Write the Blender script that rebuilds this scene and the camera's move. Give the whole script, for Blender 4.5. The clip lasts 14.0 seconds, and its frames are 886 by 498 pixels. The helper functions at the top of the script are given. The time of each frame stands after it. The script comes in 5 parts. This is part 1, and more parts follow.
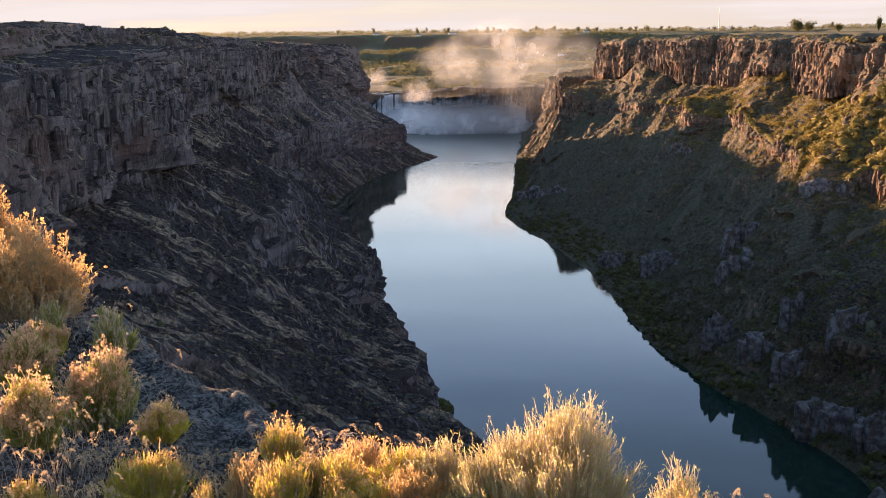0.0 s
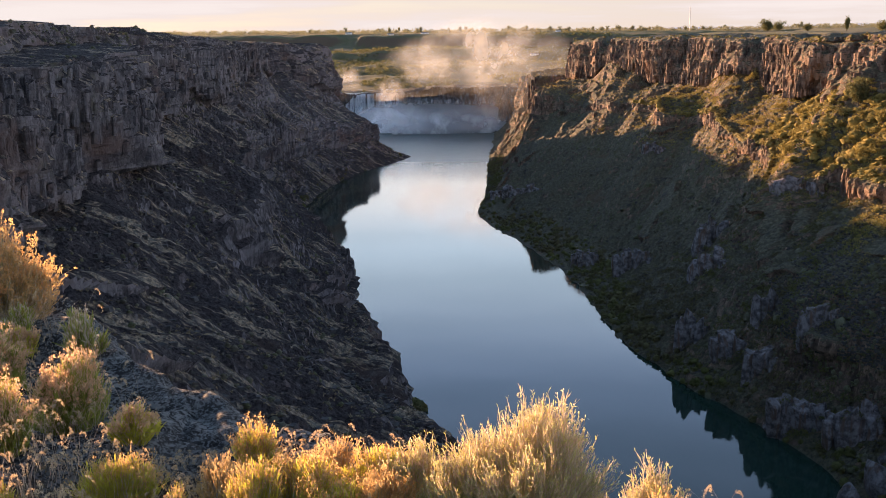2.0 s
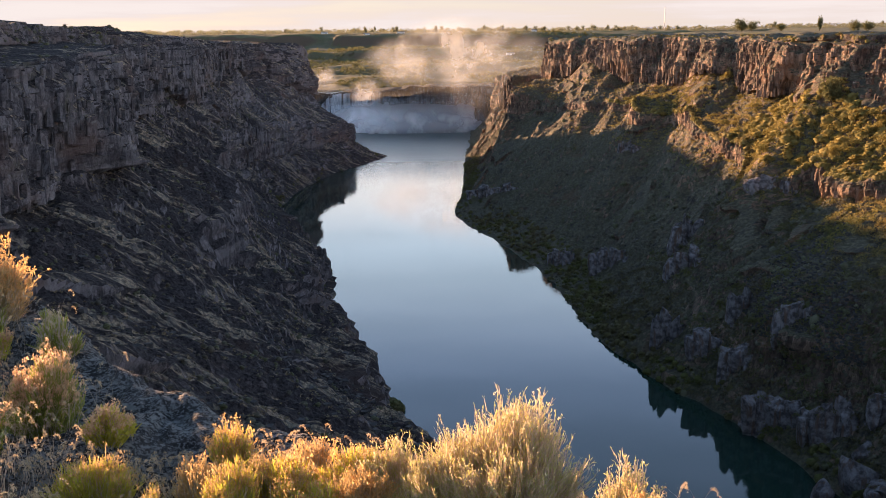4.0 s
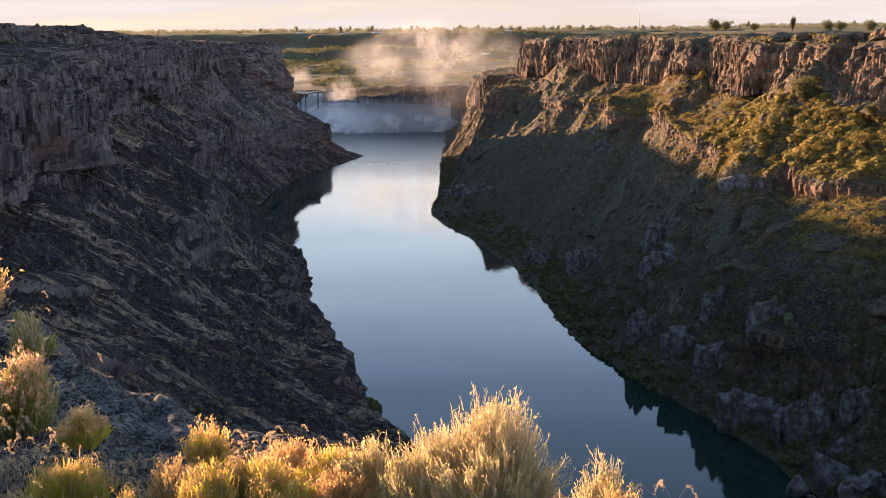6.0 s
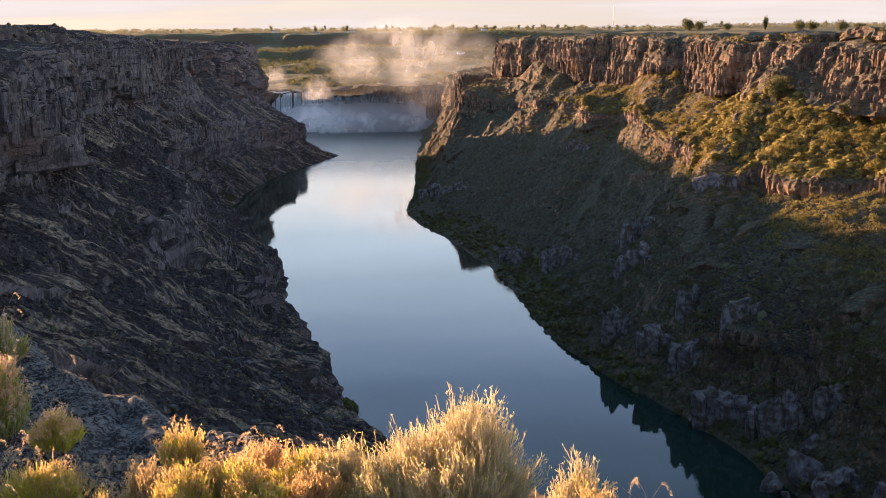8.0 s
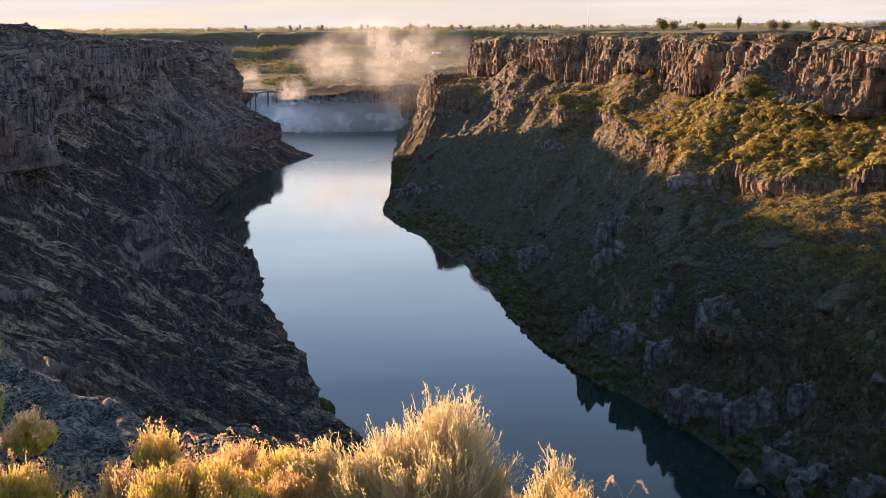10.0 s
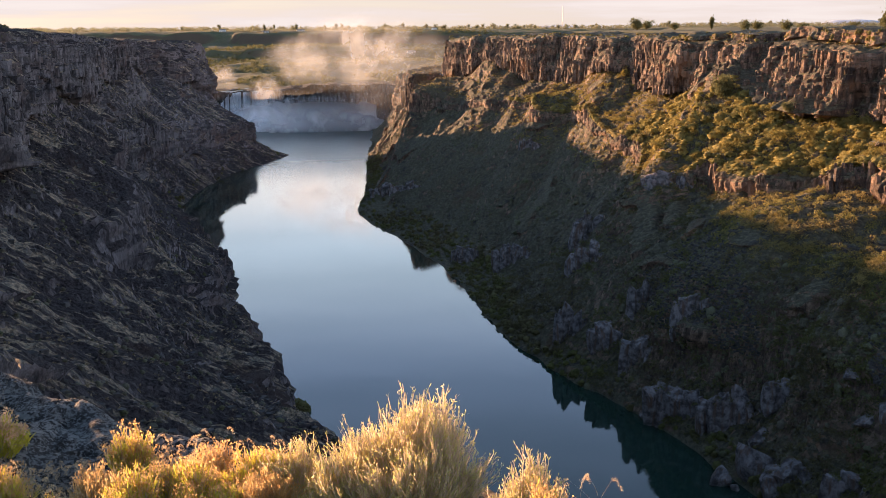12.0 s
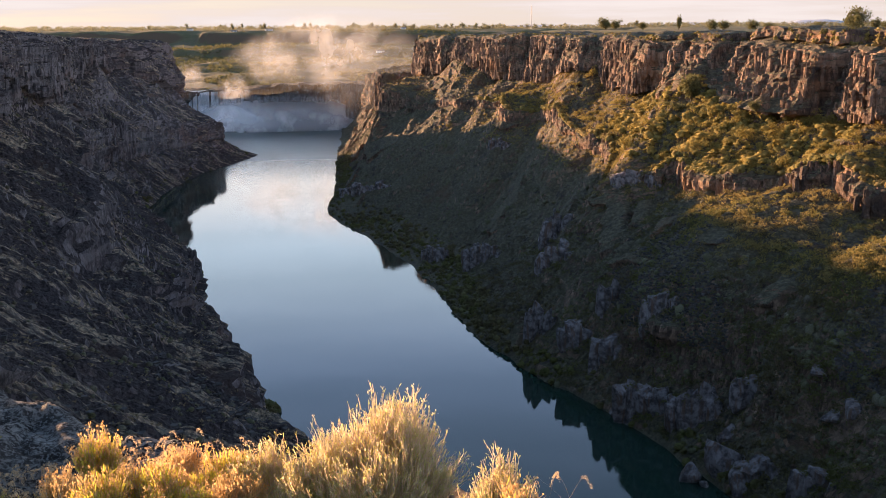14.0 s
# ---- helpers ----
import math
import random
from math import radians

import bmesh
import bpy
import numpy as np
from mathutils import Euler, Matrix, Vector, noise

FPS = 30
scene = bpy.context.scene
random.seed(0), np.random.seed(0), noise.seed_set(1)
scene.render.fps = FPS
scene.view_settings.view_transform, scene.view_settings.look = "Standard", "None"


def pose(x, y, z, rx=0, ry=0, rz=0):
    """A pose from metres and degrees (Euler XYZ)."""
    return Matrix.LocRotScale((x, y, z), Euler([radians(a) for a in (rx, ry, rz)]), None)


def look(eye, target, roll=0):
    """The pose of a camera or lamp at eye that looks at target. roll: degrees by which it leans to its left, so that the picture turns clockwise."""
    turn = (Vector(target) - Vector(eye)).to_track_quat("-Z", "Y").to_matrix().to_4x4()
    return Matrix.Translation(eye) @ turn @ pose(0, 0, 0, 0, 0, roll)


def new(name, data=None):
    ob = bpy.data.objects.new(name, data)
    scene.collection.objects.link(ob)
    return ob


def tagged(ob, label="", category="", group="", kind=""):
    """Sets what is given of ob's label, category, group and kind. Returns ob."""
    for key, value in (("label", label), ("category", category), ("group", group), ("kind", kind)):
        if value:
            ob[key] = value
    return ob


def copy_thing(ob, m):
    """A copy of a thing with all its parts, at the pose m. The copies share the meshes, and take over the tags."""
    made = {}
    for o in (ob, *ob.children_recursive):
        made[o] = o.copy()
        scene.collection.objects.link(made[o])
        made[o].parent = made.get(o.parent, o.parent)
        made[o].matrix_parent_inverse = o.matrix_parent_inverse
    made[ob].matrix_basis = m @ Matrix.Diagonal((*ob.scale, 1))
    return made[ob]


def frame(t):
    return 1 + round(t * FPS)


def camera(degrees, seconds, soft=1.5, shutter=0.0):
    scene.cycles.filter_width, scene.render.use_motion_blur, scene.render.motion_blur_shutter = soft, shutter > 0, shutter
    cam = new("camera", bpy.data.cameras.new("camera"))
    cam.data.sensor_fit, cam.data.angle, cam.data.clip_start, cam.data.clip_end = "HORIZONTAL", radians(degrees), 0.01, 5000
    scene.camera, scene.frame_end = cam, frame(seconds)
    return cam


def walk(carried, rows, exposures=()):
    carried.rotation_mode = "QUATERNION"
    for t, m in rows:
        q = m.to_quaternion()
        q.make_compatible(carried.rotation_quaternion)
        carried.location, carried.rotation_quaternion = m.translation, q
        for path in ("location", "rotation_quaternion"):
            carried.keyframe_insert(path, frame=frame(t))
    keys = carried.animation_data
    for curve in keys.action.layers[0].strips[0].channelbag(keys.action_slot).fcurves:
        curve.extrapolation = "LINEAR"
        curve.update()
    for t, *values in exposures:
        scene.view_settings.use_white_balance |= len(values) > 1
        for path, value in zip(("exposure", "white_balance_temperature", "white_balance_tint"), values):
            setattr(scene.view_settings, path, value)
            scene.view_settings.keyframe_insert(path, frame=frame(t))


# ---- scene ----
# ---- the camera: a slow turn to the right on the canyon rim ----
cam = camera(45.2, 14.0, soft=0.7)
EYE = 160.0  # metres above the river
TURNS = [
    (0.0, 0.0, -11.632, -0.533), (0.5, -0.455, -11.645, -0.518), (1.0, -0.84, -11.655, -0.505),
    (1.5, -1.16, -11.664, -0.494), (2.0, -1.467, -11.672, -0.483), (2.5, -1.777, -11.68, -0.473),
    (3.0, -2.098, -11.689, -0.462), (5.5, -3.718, -11.73, -0.405), (6.0, -4.041, -11.738, -0.394),
    (6.5, -4.374, -11.747, -0.382), (7.0, -4.71, -11.755, -0.37), (7.5, -5.038, -11.763, -0.358),
    (8.0, -5.37, -11.771, -0.347), (10.5, -7.002, -11.81, -0.287), (11.0, -7.33, -11.817, -0.275),
    (11.5, -7.664, -11.825, -0.263), (12.0, -8.024, -11.833, -0.25), (12.5, -8.409, -11.842, -0.235),
    (13.0, -8.823, -11.851, -0.22), (13.5, -9.245, -11.86, -0.204), (14.0, -9.67, -11.869, -0.188),
]
DRIFT = 0.02  # metres to the right over the whole turn
walk(cam, [(t, pose(-DRIFT * yaw / 9.67, 0, EYE, 90 + pitch, 0, yaw) @ pose(0, 0, 0, 0, 0, roll)) for t, yaw, pitch, roll in TURNS],
     [(0.0, 2.11), (14.0, 2.11)])

# ---- daylight: a low sun to the front left, pale sky with thin cloud ----
SUN_EL, SUN_AZ = 6.6, -35.0
world = bpy.data.worlds.new("sky")
scene.world = world
world.use_nodes = True
wn, wl = world.node_tree.nodes, world.node_tree.links
wn.clear()
sky = wn.new("ShaderNodeTexSky")
sky.sky_type, sky.sun_disc = "NISHITA", False
sky.sun_elevation, sky.sun_rotation = radians(SUN_EL), radians(SUN_AZ)
sky.altitude, sky.air_density, sky.dust_density, sky.ozone_density = 1000, 1.0, 0.4, 2.0
wc = wn.new("ShaderNodeTexCoord")
wm = wn.new("ShaderNodeMapping")
wm.inputs["Scale"].default_value = (1.6, 1.6, 22.0)
cloud = wn.new("ShaderNodeTexNoise")
cloud.inputs["Scale"].default_value, cloud.inputs["Detail"].default_value, cloud.inputs["Roughness"].default_value = 1.5, 8, 0.6
wl.new(wc.outputs["Generated"], wm.inputs["Vector"])
wl.new(wm.outputs["Vector"], cloud.inputs["Vector"])
wz = wn.new("ShaderNodeSeparateXYZ")
wl.new(wc.outputs["Generated"], wz.inputs[0])


def sky_range(value, a, b, lo, hi):
    r = wn.new("ShaderNodeMapRange")
    r.interpolation_type = "SMOOTHSTEP"
    wl.new(value, r.inputs["Value"])
    for key, x in (("From Min", a), ("From Max", b), ("To Min", lo), ("To Max", hi)):
        r.inputs[key].default_value = x
    return r.outputs["Result"]


def sky_mix(fac, a, b):
    m = wn.new("ShaderNodeMix")
    m.data_type = "RGBA"
    wl.new(fac, m.inputs["Factor"])
    for key, c in (("A", a), ("B", b)):
        if isinstance(c, tuple):
            m.inputs[key].default_value = (*c, 1)
        else:
            wl.new(c, m.inputs[key])
    return m.outputs["Result"]


# thin bright veil that is pink at the horizon and white above it, thinning out overhead
wisps = wn.new("ShaderNodeMath")
wisps.operation = "MULTIPLY"
wl.new(sky_range(cloud.outputs["Fac"], 0.42, 0.6, 0, 1), wisps.inputs[0])
wl.new(sky_range(wz.outputs[2], 0.03, 0.12, 1, 0), wisps.inputs[1])
low_sky = sky_mix(wisps.outputs[0], (3.95, 3.36, 3.25), (4.45, 3.95, 3.8))
cream = sky_mix(sky_range(wz.outputs[2], 0.07, 0.13, 0, 1), low_sky, (9.9, 9.3, 9.1))
pale = sky_mix(sky_range(wz.outputs[2], 0.13, 0.21, 0, 1), cream, (7.4, 9.1, 11.0))
veil = sky_mix(sky_range(wz.outputs[2], 0.20, 0.34, 0, 1), pale, (4.4, 6.1, 9.7))
thick = sky_range(wz.outputs[2], 0.20, 0.55, 0.97, 0.10)
streaks = sky_range(cloud.outputs["Fac"], 0.36, 0.6, 0.86, 1.08)
both = wn.new("ShaderNodeMath")
both.operation, both.use_clamp = "MULTIPLY", True
wl.new(thick, both.inputs[0])
wl.new(streaks, both.inputs[1])
wb = wn.new("ShaderNodeBackground")
wb.inputs["Strength"].default_value = 0.050
wo = wn.new("ShaderNodeOutputWorld")
wl.new(sky_mix(both.outputs[0], sky.outputs["Color"], veil), wb.inputs["Color"])
wl.new(wb.outputs["Background"], wo.inputs["Surface"])

sun_data = bpy.data.lights.new("sun", "SUN")
sun_data.energy, sun_data.angle, sun_data.color = 5.0, radians(0.5), (1.0, 0.59, 0.34)
sun = new("sun", sun_data)
sd = Vector((math.sin(radians(SUN_AZ)) * math.cos(radians(SUN_EL)), math.cos(radians(SUN_AZ)) * math.cos(radians(SUN_EL)), math.sin(radians(SUN_EL))))
sun.matrix_world = look(sd * 300 + Vector((0, 0, 400)), Vector((0, 0, 400)))


# ---- materials ----
class Nodes:
    """Small helper to wire a node material."""

    def __init__(self, name):
        self.mat = bpy.data.materials.new(name)
        self.mat.use_nodes = True
        self.n, self.l = self.mat.node_tree.nodes, self.mat.node_tree.links
        self.out = self.n["Material Output"]
        self.bsdf = self.n["Principled BSDF"]
        self.geo = self.n.new("ShaderNodeNewGeometry")

    def put(self, socket, value):
        if isinstance(value, bpy.types.NodeSocket):
            self.l.new(value, socket)
        else:
            socket.default_value = value

    def noise(self, scale, detail=6, rough=0.6, stretch=None, vec=None, out="Fac"):
        v = vec or self.geo.outputs["Position"]
        if stretch:
            m = self.n.new("ShaderNodeMapping")
            m.inputs["Scale"].default_value = stretch
            self.l.new(v, m.inputs["Vector"])
            v = m.outputs["Vector"]
        t = self.n.new("ShaderNodeTexNoise")
        t.inputs["Scale"].default_value, t.inputs["Detail"].default_value, t.inputs["Roughness"].default_value = scale, detail, rough
        self.l.new(v, t.inputs["Vector"])
        return t.outputs[out]

    def voronoi(self, scale, feature="F1", stretch=None, out="Distance"):
        v = self.geo.outputs["Position"]
        if stretch:
            m = self.n.new("ShaderNodeMapping")
            m.inputs["Scale"].default_value = stretch
            self.l.new(v, m.inputs["Vector"])
            v = m.outputs["Vector"]
        t = self.n.new("ShaderNodeTexVoronoi")
        t.feature = feature
        t.inputs["Scale"].default_value = scale
        self.l.new(v, t.inputs["Vector"])
        return t.outputs[out]

    def span(self, value, a, b, lo=0.0, hi=1.0):
        r = self.n.new("ShaderNodeMapRange")
        r.interpolation_type = "SMOOTHSTEP"
        for k, x in (("Value", value), ("From Min", a), ("From Max", b), ("To Min", lo), ("To Max", hi)):
            self.put(r.inputs[k], x)
        return r.outputs["Result"]

    def math(self, op, a, b=0.0):
        m = self.n.new("ShaderNodeMath")
        m.operation = op
        self.put(m.inputs[0], a)
        self.put(m.inputs[1], b)
        return m.outputs[0]

    def mix(self, fac, a, b):
        m = self.n.new("ShaderNodeMix")
        m.data_type = "RGBA"
        self.put(m.inputs["Factor"], fac)
        for k, c in (("A", a), ("B", b)):
            self.put(m.inputs[k], c if isinstance(c, bpy.types.NodeSocket) else (*c, 1))
        return m.outputs["Result"]

    def split(self, vec):
        s = self.n.new("ShaderNodeSeparateXYZ")
        self.l.new(vec, s.inputs[0])
        return s.outputs

    def bump(self, height, strength, distance):
        b = self.n.new("ShaderNodeBump")
        b.inputs["Strength"].default_value, b.inputs["Distance"].default_value = strength, distance
        self.l.new(height, b.inputs["Height"])
        self.l.new(b.outputs["Normal"], self.bsdf.inputs["Normal"])

    def done(self, color, rough=0.9, spec=0.2):
        self.put(self.bsdf.inputs["Base Color"], color if isinstance(color, bpy.types.NodeSocket) else (*color, 1))
        self.put(self.bsdf.inputs["Roughness"], rough)
        self.bsdf.inputs["Specular IOR Level"].default_value = spec
        return self.mat


FALL_LINE = Matrix(((0.76, -0.37, 0.53), (0.30, 0.93, 0.22), (-0.58, 0.0, 0.82))).to_euler()


def cliff_material(name, soil, soil_b, cover, cover_b, cover_lo, cover_hi, runs, dark, light, rust, steep):
    """Weathered, blocky basalt on steep faces; soil and plant cover where the ground lies flatter."""
    k = Nodes(name)
    up = k.split(k.geo.outputs["Normal"])[2]
    broad = k.noise(0.03, 5, 0.6)
    grain = k.noise(1.3, 4, 0.7)
    blocks = k.split(k.voronoi(0.24, "F1", (1, 1, 0.42), "Color"))[0]
    chips = k.split(k.voronoi(0.7, "F1", (1, 1, 0.5), "Color"))[1]
    tone = k.math("ADD", k.math("MULTIPLY", broad, 0.48), k.math("ADD", k.math("MULTIPLY", blocks, 0.12), k.math("ADD", k.math("MULTIPLY", chips, 0.12), k.math("MULTIPLY", k.noise(0.45, 8, 0.75), 0.32))))
    rock = k.mix(k.span(tone, 0.33, 0.66), dark, light)
    deep = tuple(0.45 * c for c in dark)
    crack = k.span(k.voronoi(0.24, "DISTANCE_TO_EDGE", (1, 1, 0.42)), 0.0, k.span(k.noise(0.1, 3, 0.6), 0.35, 0.7, 0.01, 0.06), 0.75, 1)
    chip = k.span(k.voronoi(0.7, "DISTANCE_TO_EDGE", (1, 1, 0.5)), 0.0, 0.09, 0.72, 1)
    joint = k.span(k.noise(0.8, 5, 0.7, (1, 1, 0.1)), 0.38, 0.50, 0.5, 0)
    rock = k.mix(joint, rock, deep)
    rock = k.mix(crack, deep, rock)
    rock = k.mix(chip, deep, rock)
    stain = k.noise(0.14, 5, 0.65, (1, 1, 0.16))
    rock = k.mix(k.span(stain, 0.50, 0.66, 0, 0.75), rock, deep)
    rock = k.mix(k.span(k.noise(0.022, 5, 0.6, (1, 1, 1.6)), 0.50, 0.68, 0, 0.7), rock, rust)
    rock = k.mix(k.span(k.noise(0.2, 4, 0.6, (1, 1, 1.4)), 0.62, 0.74, 0, 0.5), rock, (0.40, 0.37, 0.33))
    band = k.noise(0.055, 4, 0.55, (0.16, 0.16, 2.2))
    rock = k.mix(k.span(band, 0.53, 0.64, 0, 0.45), rock, light)
    rock = k.mix(k.span(band, 0.36, 0.46, 0.5, 0), rock, dark)
    rock = k.mix(k.span(k.noise(0.045, 4, 0.6), 0.62, 0.74, 0, 0.4), rock, (0.17, 0.155, 0.075))
    rubble = k.mix(k.span(k.noise(0.9, 5, 0.75), 0.38, 0.62), soil, soil_b)
    grass = k.mix(k.span(k.noise(0.5, 5, 0.7), 0.35, 0.65), cover, cover_b)
    # plant cover lies in runs down the slope, broken up by tufts
    lie = k.n.new("ShaderNodeMapping")
    lie.vector_type = "TEXTURE"
    lie.inputs["Rotation"].default_value = FALL_LINE
    lie.inputs["Scale"].default_value = (runs, 1.0, 1.0)
    k.l.new(k.geo.outputs["Position"], lie.inputs["Vector"])
    swath = k.noise(0.075, 4, 0.6, None, lie.outputs["Vector"])
    rill = k.noise(0.3, 4, 0.65, None, lie.outputs["Vector"])
    patch = k.math("ADD", k.math("MULTIPLY", swath, 0.6), k.math("MULTIPLY", rill, 0.4))
    tufts = k.span(k.noise(0.8, 5, 0.8), 0.40, 0.58, 0.15 if runs > 3 else 0.5, 1)
    ground = k.mix(k.math("MULTIPLY", k.span(patch, cover_lo, cover_hi), tufts), rubble, grass)
    ground = k.mix(k.span(k.noise(0.026, 4, 0.6), 0.56, 0.68, 0, 0.5), ground, tuple(0.42 * c for c in rust))
    edge = k.math("ADD", up, k.math("MULTIPLY", k.math("SUBTRACT", k.noise(0.25, 5, 0.7), 0.5), 0.5))
    col = k.mix(k.span(edge, steep, steep + 0.24), rock, ground)
    k.bump(k.math("ADD", k.math("ADD", k.math("ADD", grain, k.math("MULTIPLY", k.noise(0.45, 8, 0.75), 1.5)), k.math("MULTIPLY", stain, 0.8)), k.math("ADD", crack, k.math("MULTIPLY", chip, 0.6))), 1.0, 0.8)
    return k.done(col, 0.92, 0.15)


# one basalt in two colour sets: shade-cool on the left, sun-warm right
M_LEFT = cliff_material("shade_toned_basalt_and_dry_talus", (0.020, 0.016, 0.017), (0.084, 0.069, 0.069), (0.62, 0.45, 0.29), (0.20, 0.19, 0.155), 0.515, 0.585, 6.0, (0.070, 0.063, 0.068), (0.32, 0.275, 0.268), (0.19, 0.122, 0.098), 0.34)
M_WET = cliff_material("dark_wet_basalt", (0.016, 0.016, 0.018), (0.05, 0.05, 0.054), (0.07, 0.075, 0.05), (0.12, 0.12, 0.08), 0.5, 0.6, 2.0, (0.030, 0.030, 0.033), (0.11, 0.108, 0.108), (0.075, 0.062, 0.056), 0.5)
M_RIGHT = cliff_material("sun_toned_basalt_and_sage_slope", (0.037, 0.032, 0.032), (0.090, 0.080, 0.070), (0.070, 0.066, 0.040), (0.19, 0.167, 0.105), 0.34, 0.47, 1.8, (0.052, 0.040, 0.037), (0.34, 0.230, 0.165), (0.30, 0.17, 0.10), 0.36)


def plain_material():
    k = Nodes("sage_plain")
    a = k.noise(0.02, 7, 0.65)
    b = k.noise(0.25, 5, 0.7)
    fields = k.mix(k.span(k.noise(0.0022, 3, 0.5, (1, 0.5, 1)), 0.42, 0.6), (0.13, 0.12, 0.065), (0.085, 0.10, 0.045))
    col = k.mix(k.span(a, 0.35, 0.65), fields, (0.17, 0.145, 0.085))
    col = k.mix(k.span(b, 0.45, 0.7, 0, 0.7), col, (0.08, 0.085, 0.045))
    up = k.split(k.geo.outputs["Normal"])[2]
    col = k.mix(k.span(up, 0.75, 0.93), (0.12, 0.088, 0.062), col)
    k.bump(b, 0.6, 0.8)
    return k.done(col, 0.95, 0.1)


M_PLAIN = plain_material()


def water_material():
    k = Nodes("river_water")
    long = k.noise(0.09, 3, 0.5, (1, 0.45, 1))
    small = k.noise(0.7, 4, 0.6, (1, 0.6, 1))
    far = k.span(k.split(k.geo.outputs["Position"])[1], 1000, 1450, 1.0, 12.0)
    k.bump(k.math("MULTIPLY", far, k.math("ADD", k.math("MULTIPLY", long, 1.0), k.math("MULTIPLY", small, 0.22))), 0.05, 0.8)
    k.bsdf.inputs["IOR"].default_value = 1.333
    m = k.done((0.014, 0.035, 0.027), k.span(k.split(k.geo.outputs["Position"])[1], 950, 1450, 0.02, 0.34), 0.5)
    return m


M_WATER = water_material()


def plain_paint(name, a, b, scale=30, rough=0.8, translucent=0.0):
    """Two-tone surface with grain; leaves may let some light through."""
    k = Nodes(name)
    f = k.noise(scale, 4, 0.6)
    isl = k.geo.outputs["Random Per Island"]
    mixf = k.math("ADD", k.math("MULTIPLY", k.span(f, 0.3, 0.7), 0.5), k.math("MULTIPLY", isl, 0.5))
    col = k.mix(mixf, a, b)
    k.done(col, rough, 0.15)
    if translucent:
        t = k.n.new("ShaderNodeBsdfTranslucent")
        k.l.new(col, t.inputs["Color"])
        x = k.n.new("ShaderNodeMixShader")
        x.inputs["Fac"].default_value = translucent
        k.l.new(k.bsdf.outputs[0], x.inputs[1])
        k.l.new(t.outputs[0], x.inputs[2])
        k.l.new(x.outputs[0], k.out.inputs["Surface"])
    return k.mat


# ---- arithmetic for terrain ----
def lattice(ix, iy, iz, seed):
    h = (ix.astype(np.int64) * 374761393 + iy.astype(np.int64) * 668265263 + iz.astype(np.int64) * 1274126177 + seed * 974634777) & 0xFFFFFFFF
    h = ((h ^ (h >> 13)) * 1103515245) & 0xFFFFFFFF
    h = ((h ^ (h >> 16)) * 2654435761) & 0xFFFFFFFF
    return ((h ^ (h >> 15)) & 0xFFFFFF) / float(0xFFFFFF)


def vnoise(x, y, z=0.0, seed=0):
    """Smooth value noise from -1 to 1."""
    x, y, z = np.broadcast_arrays(np.asarray(x, float), np.asarray(y, float), np.asarray(z, float))
    fx, fy, fz = np.floor(x), np.floor(y), np.floor(z)
    u, v, w = x - fx, y - fy, z - fz
    u, v, w = (s * s * (3 - 2 * s) for s in (u, v, w))
    total = 0
    for i in (0, 1):
        for j in (0, 1):
            for k in (0, 1):
                total = total + lattice(fx + i, fy + j, fz + k, seed) * (u if i else 1 - u) * (v if j else 1 - v) * (w if k else 1 - w)
    return total * 2 - 1


def fbm(x, y, z=0.0, seed=0, octaves=4, gain=0.5):
    total, amp = 0, 1.0
    for o in range(octaves):
        s = 2.03 ** o
        total = total + amp * vnoise(np.asarray(x) * s, np.asarray(y) * s, np.asarray(z) * s, seed + o * 7)
        amp *= gain
    return total


def spline(points, s):
    """Catmull-Rom through rows of numbers, at parameters s from 0 to len - 1."""
    p = np.asarray(points, float)
    n = len(p)
    i = np.clip(np.floor(s).astype(int), 0, n - 2)
    t = (s - i)[:, None]
    a, b, c, d = (p[np.clip(i + k, 0, n - 1)] for k in (-1, 0, 1, 2))
    return b + 0.5 * t * ((c - a) + t * ((2 * a - 5 * b + 4 * c - d) + t * (3 * (b - c) + d - a)))


def ramp(x, a, b):
    t = np.clip((x - a) / (b - a), 0, 1)
    return t * t * (3 - 2 * t)


def mesh_from(name, verts, faces, material, smooth=False):
    me = bpy.data.meshes.new(name)
    verts = np.asarray(verts, np.float32)
    faces = np.asarray(faces, np.int32)
    k = faces.shape[1]
    me.vertices.add(len(verts))
    me.vertices.foreach_set("co", verts.ravel())
    me.loops.add(faces.size)
    me.loops.foreach_set("vertex_index", faces.ravel())
    me.polygons.add(len(faces))
    me.polygons.foreach_set("loop_start", np.arange(0, faces.size, k, dtype=np.int32))
    me.polygons.foreach_set("loop_total", np.full(len(faces), k, np.int32))
    me.polygons.foreach_set("use_smooth", np.full(len(faces), smooth))
    me.materials.append(material)
    me.update(calc_edges=True)
    return me


def sheet_faces(verts, rows, cols):
    """Grid faces of a terrain sheet, turned so that they look up."""
    f = grid_faces(rows, cols)
    a, b, c = (verts[f[:, k]] for k in (0, 1, 2))
    up = np.cross(b - a, c - a)[:, 2].sum()
    return f if up > 0 else f[:, ::-1]


def grid_faces(rows, cols):
    i = np.arange(rows - 1)[:, None] * cols + np.arange(cols - 1)[None, :]
    return np.stack([i, i + 1, i + cols + 1, i + cols], -1).reshape(-1, 4)


def part(name, mesh, parent, label=""):
    ob = new(name, mesh)
    ob.parent = parent
    if label:
        ob["label"] = label
    return ob


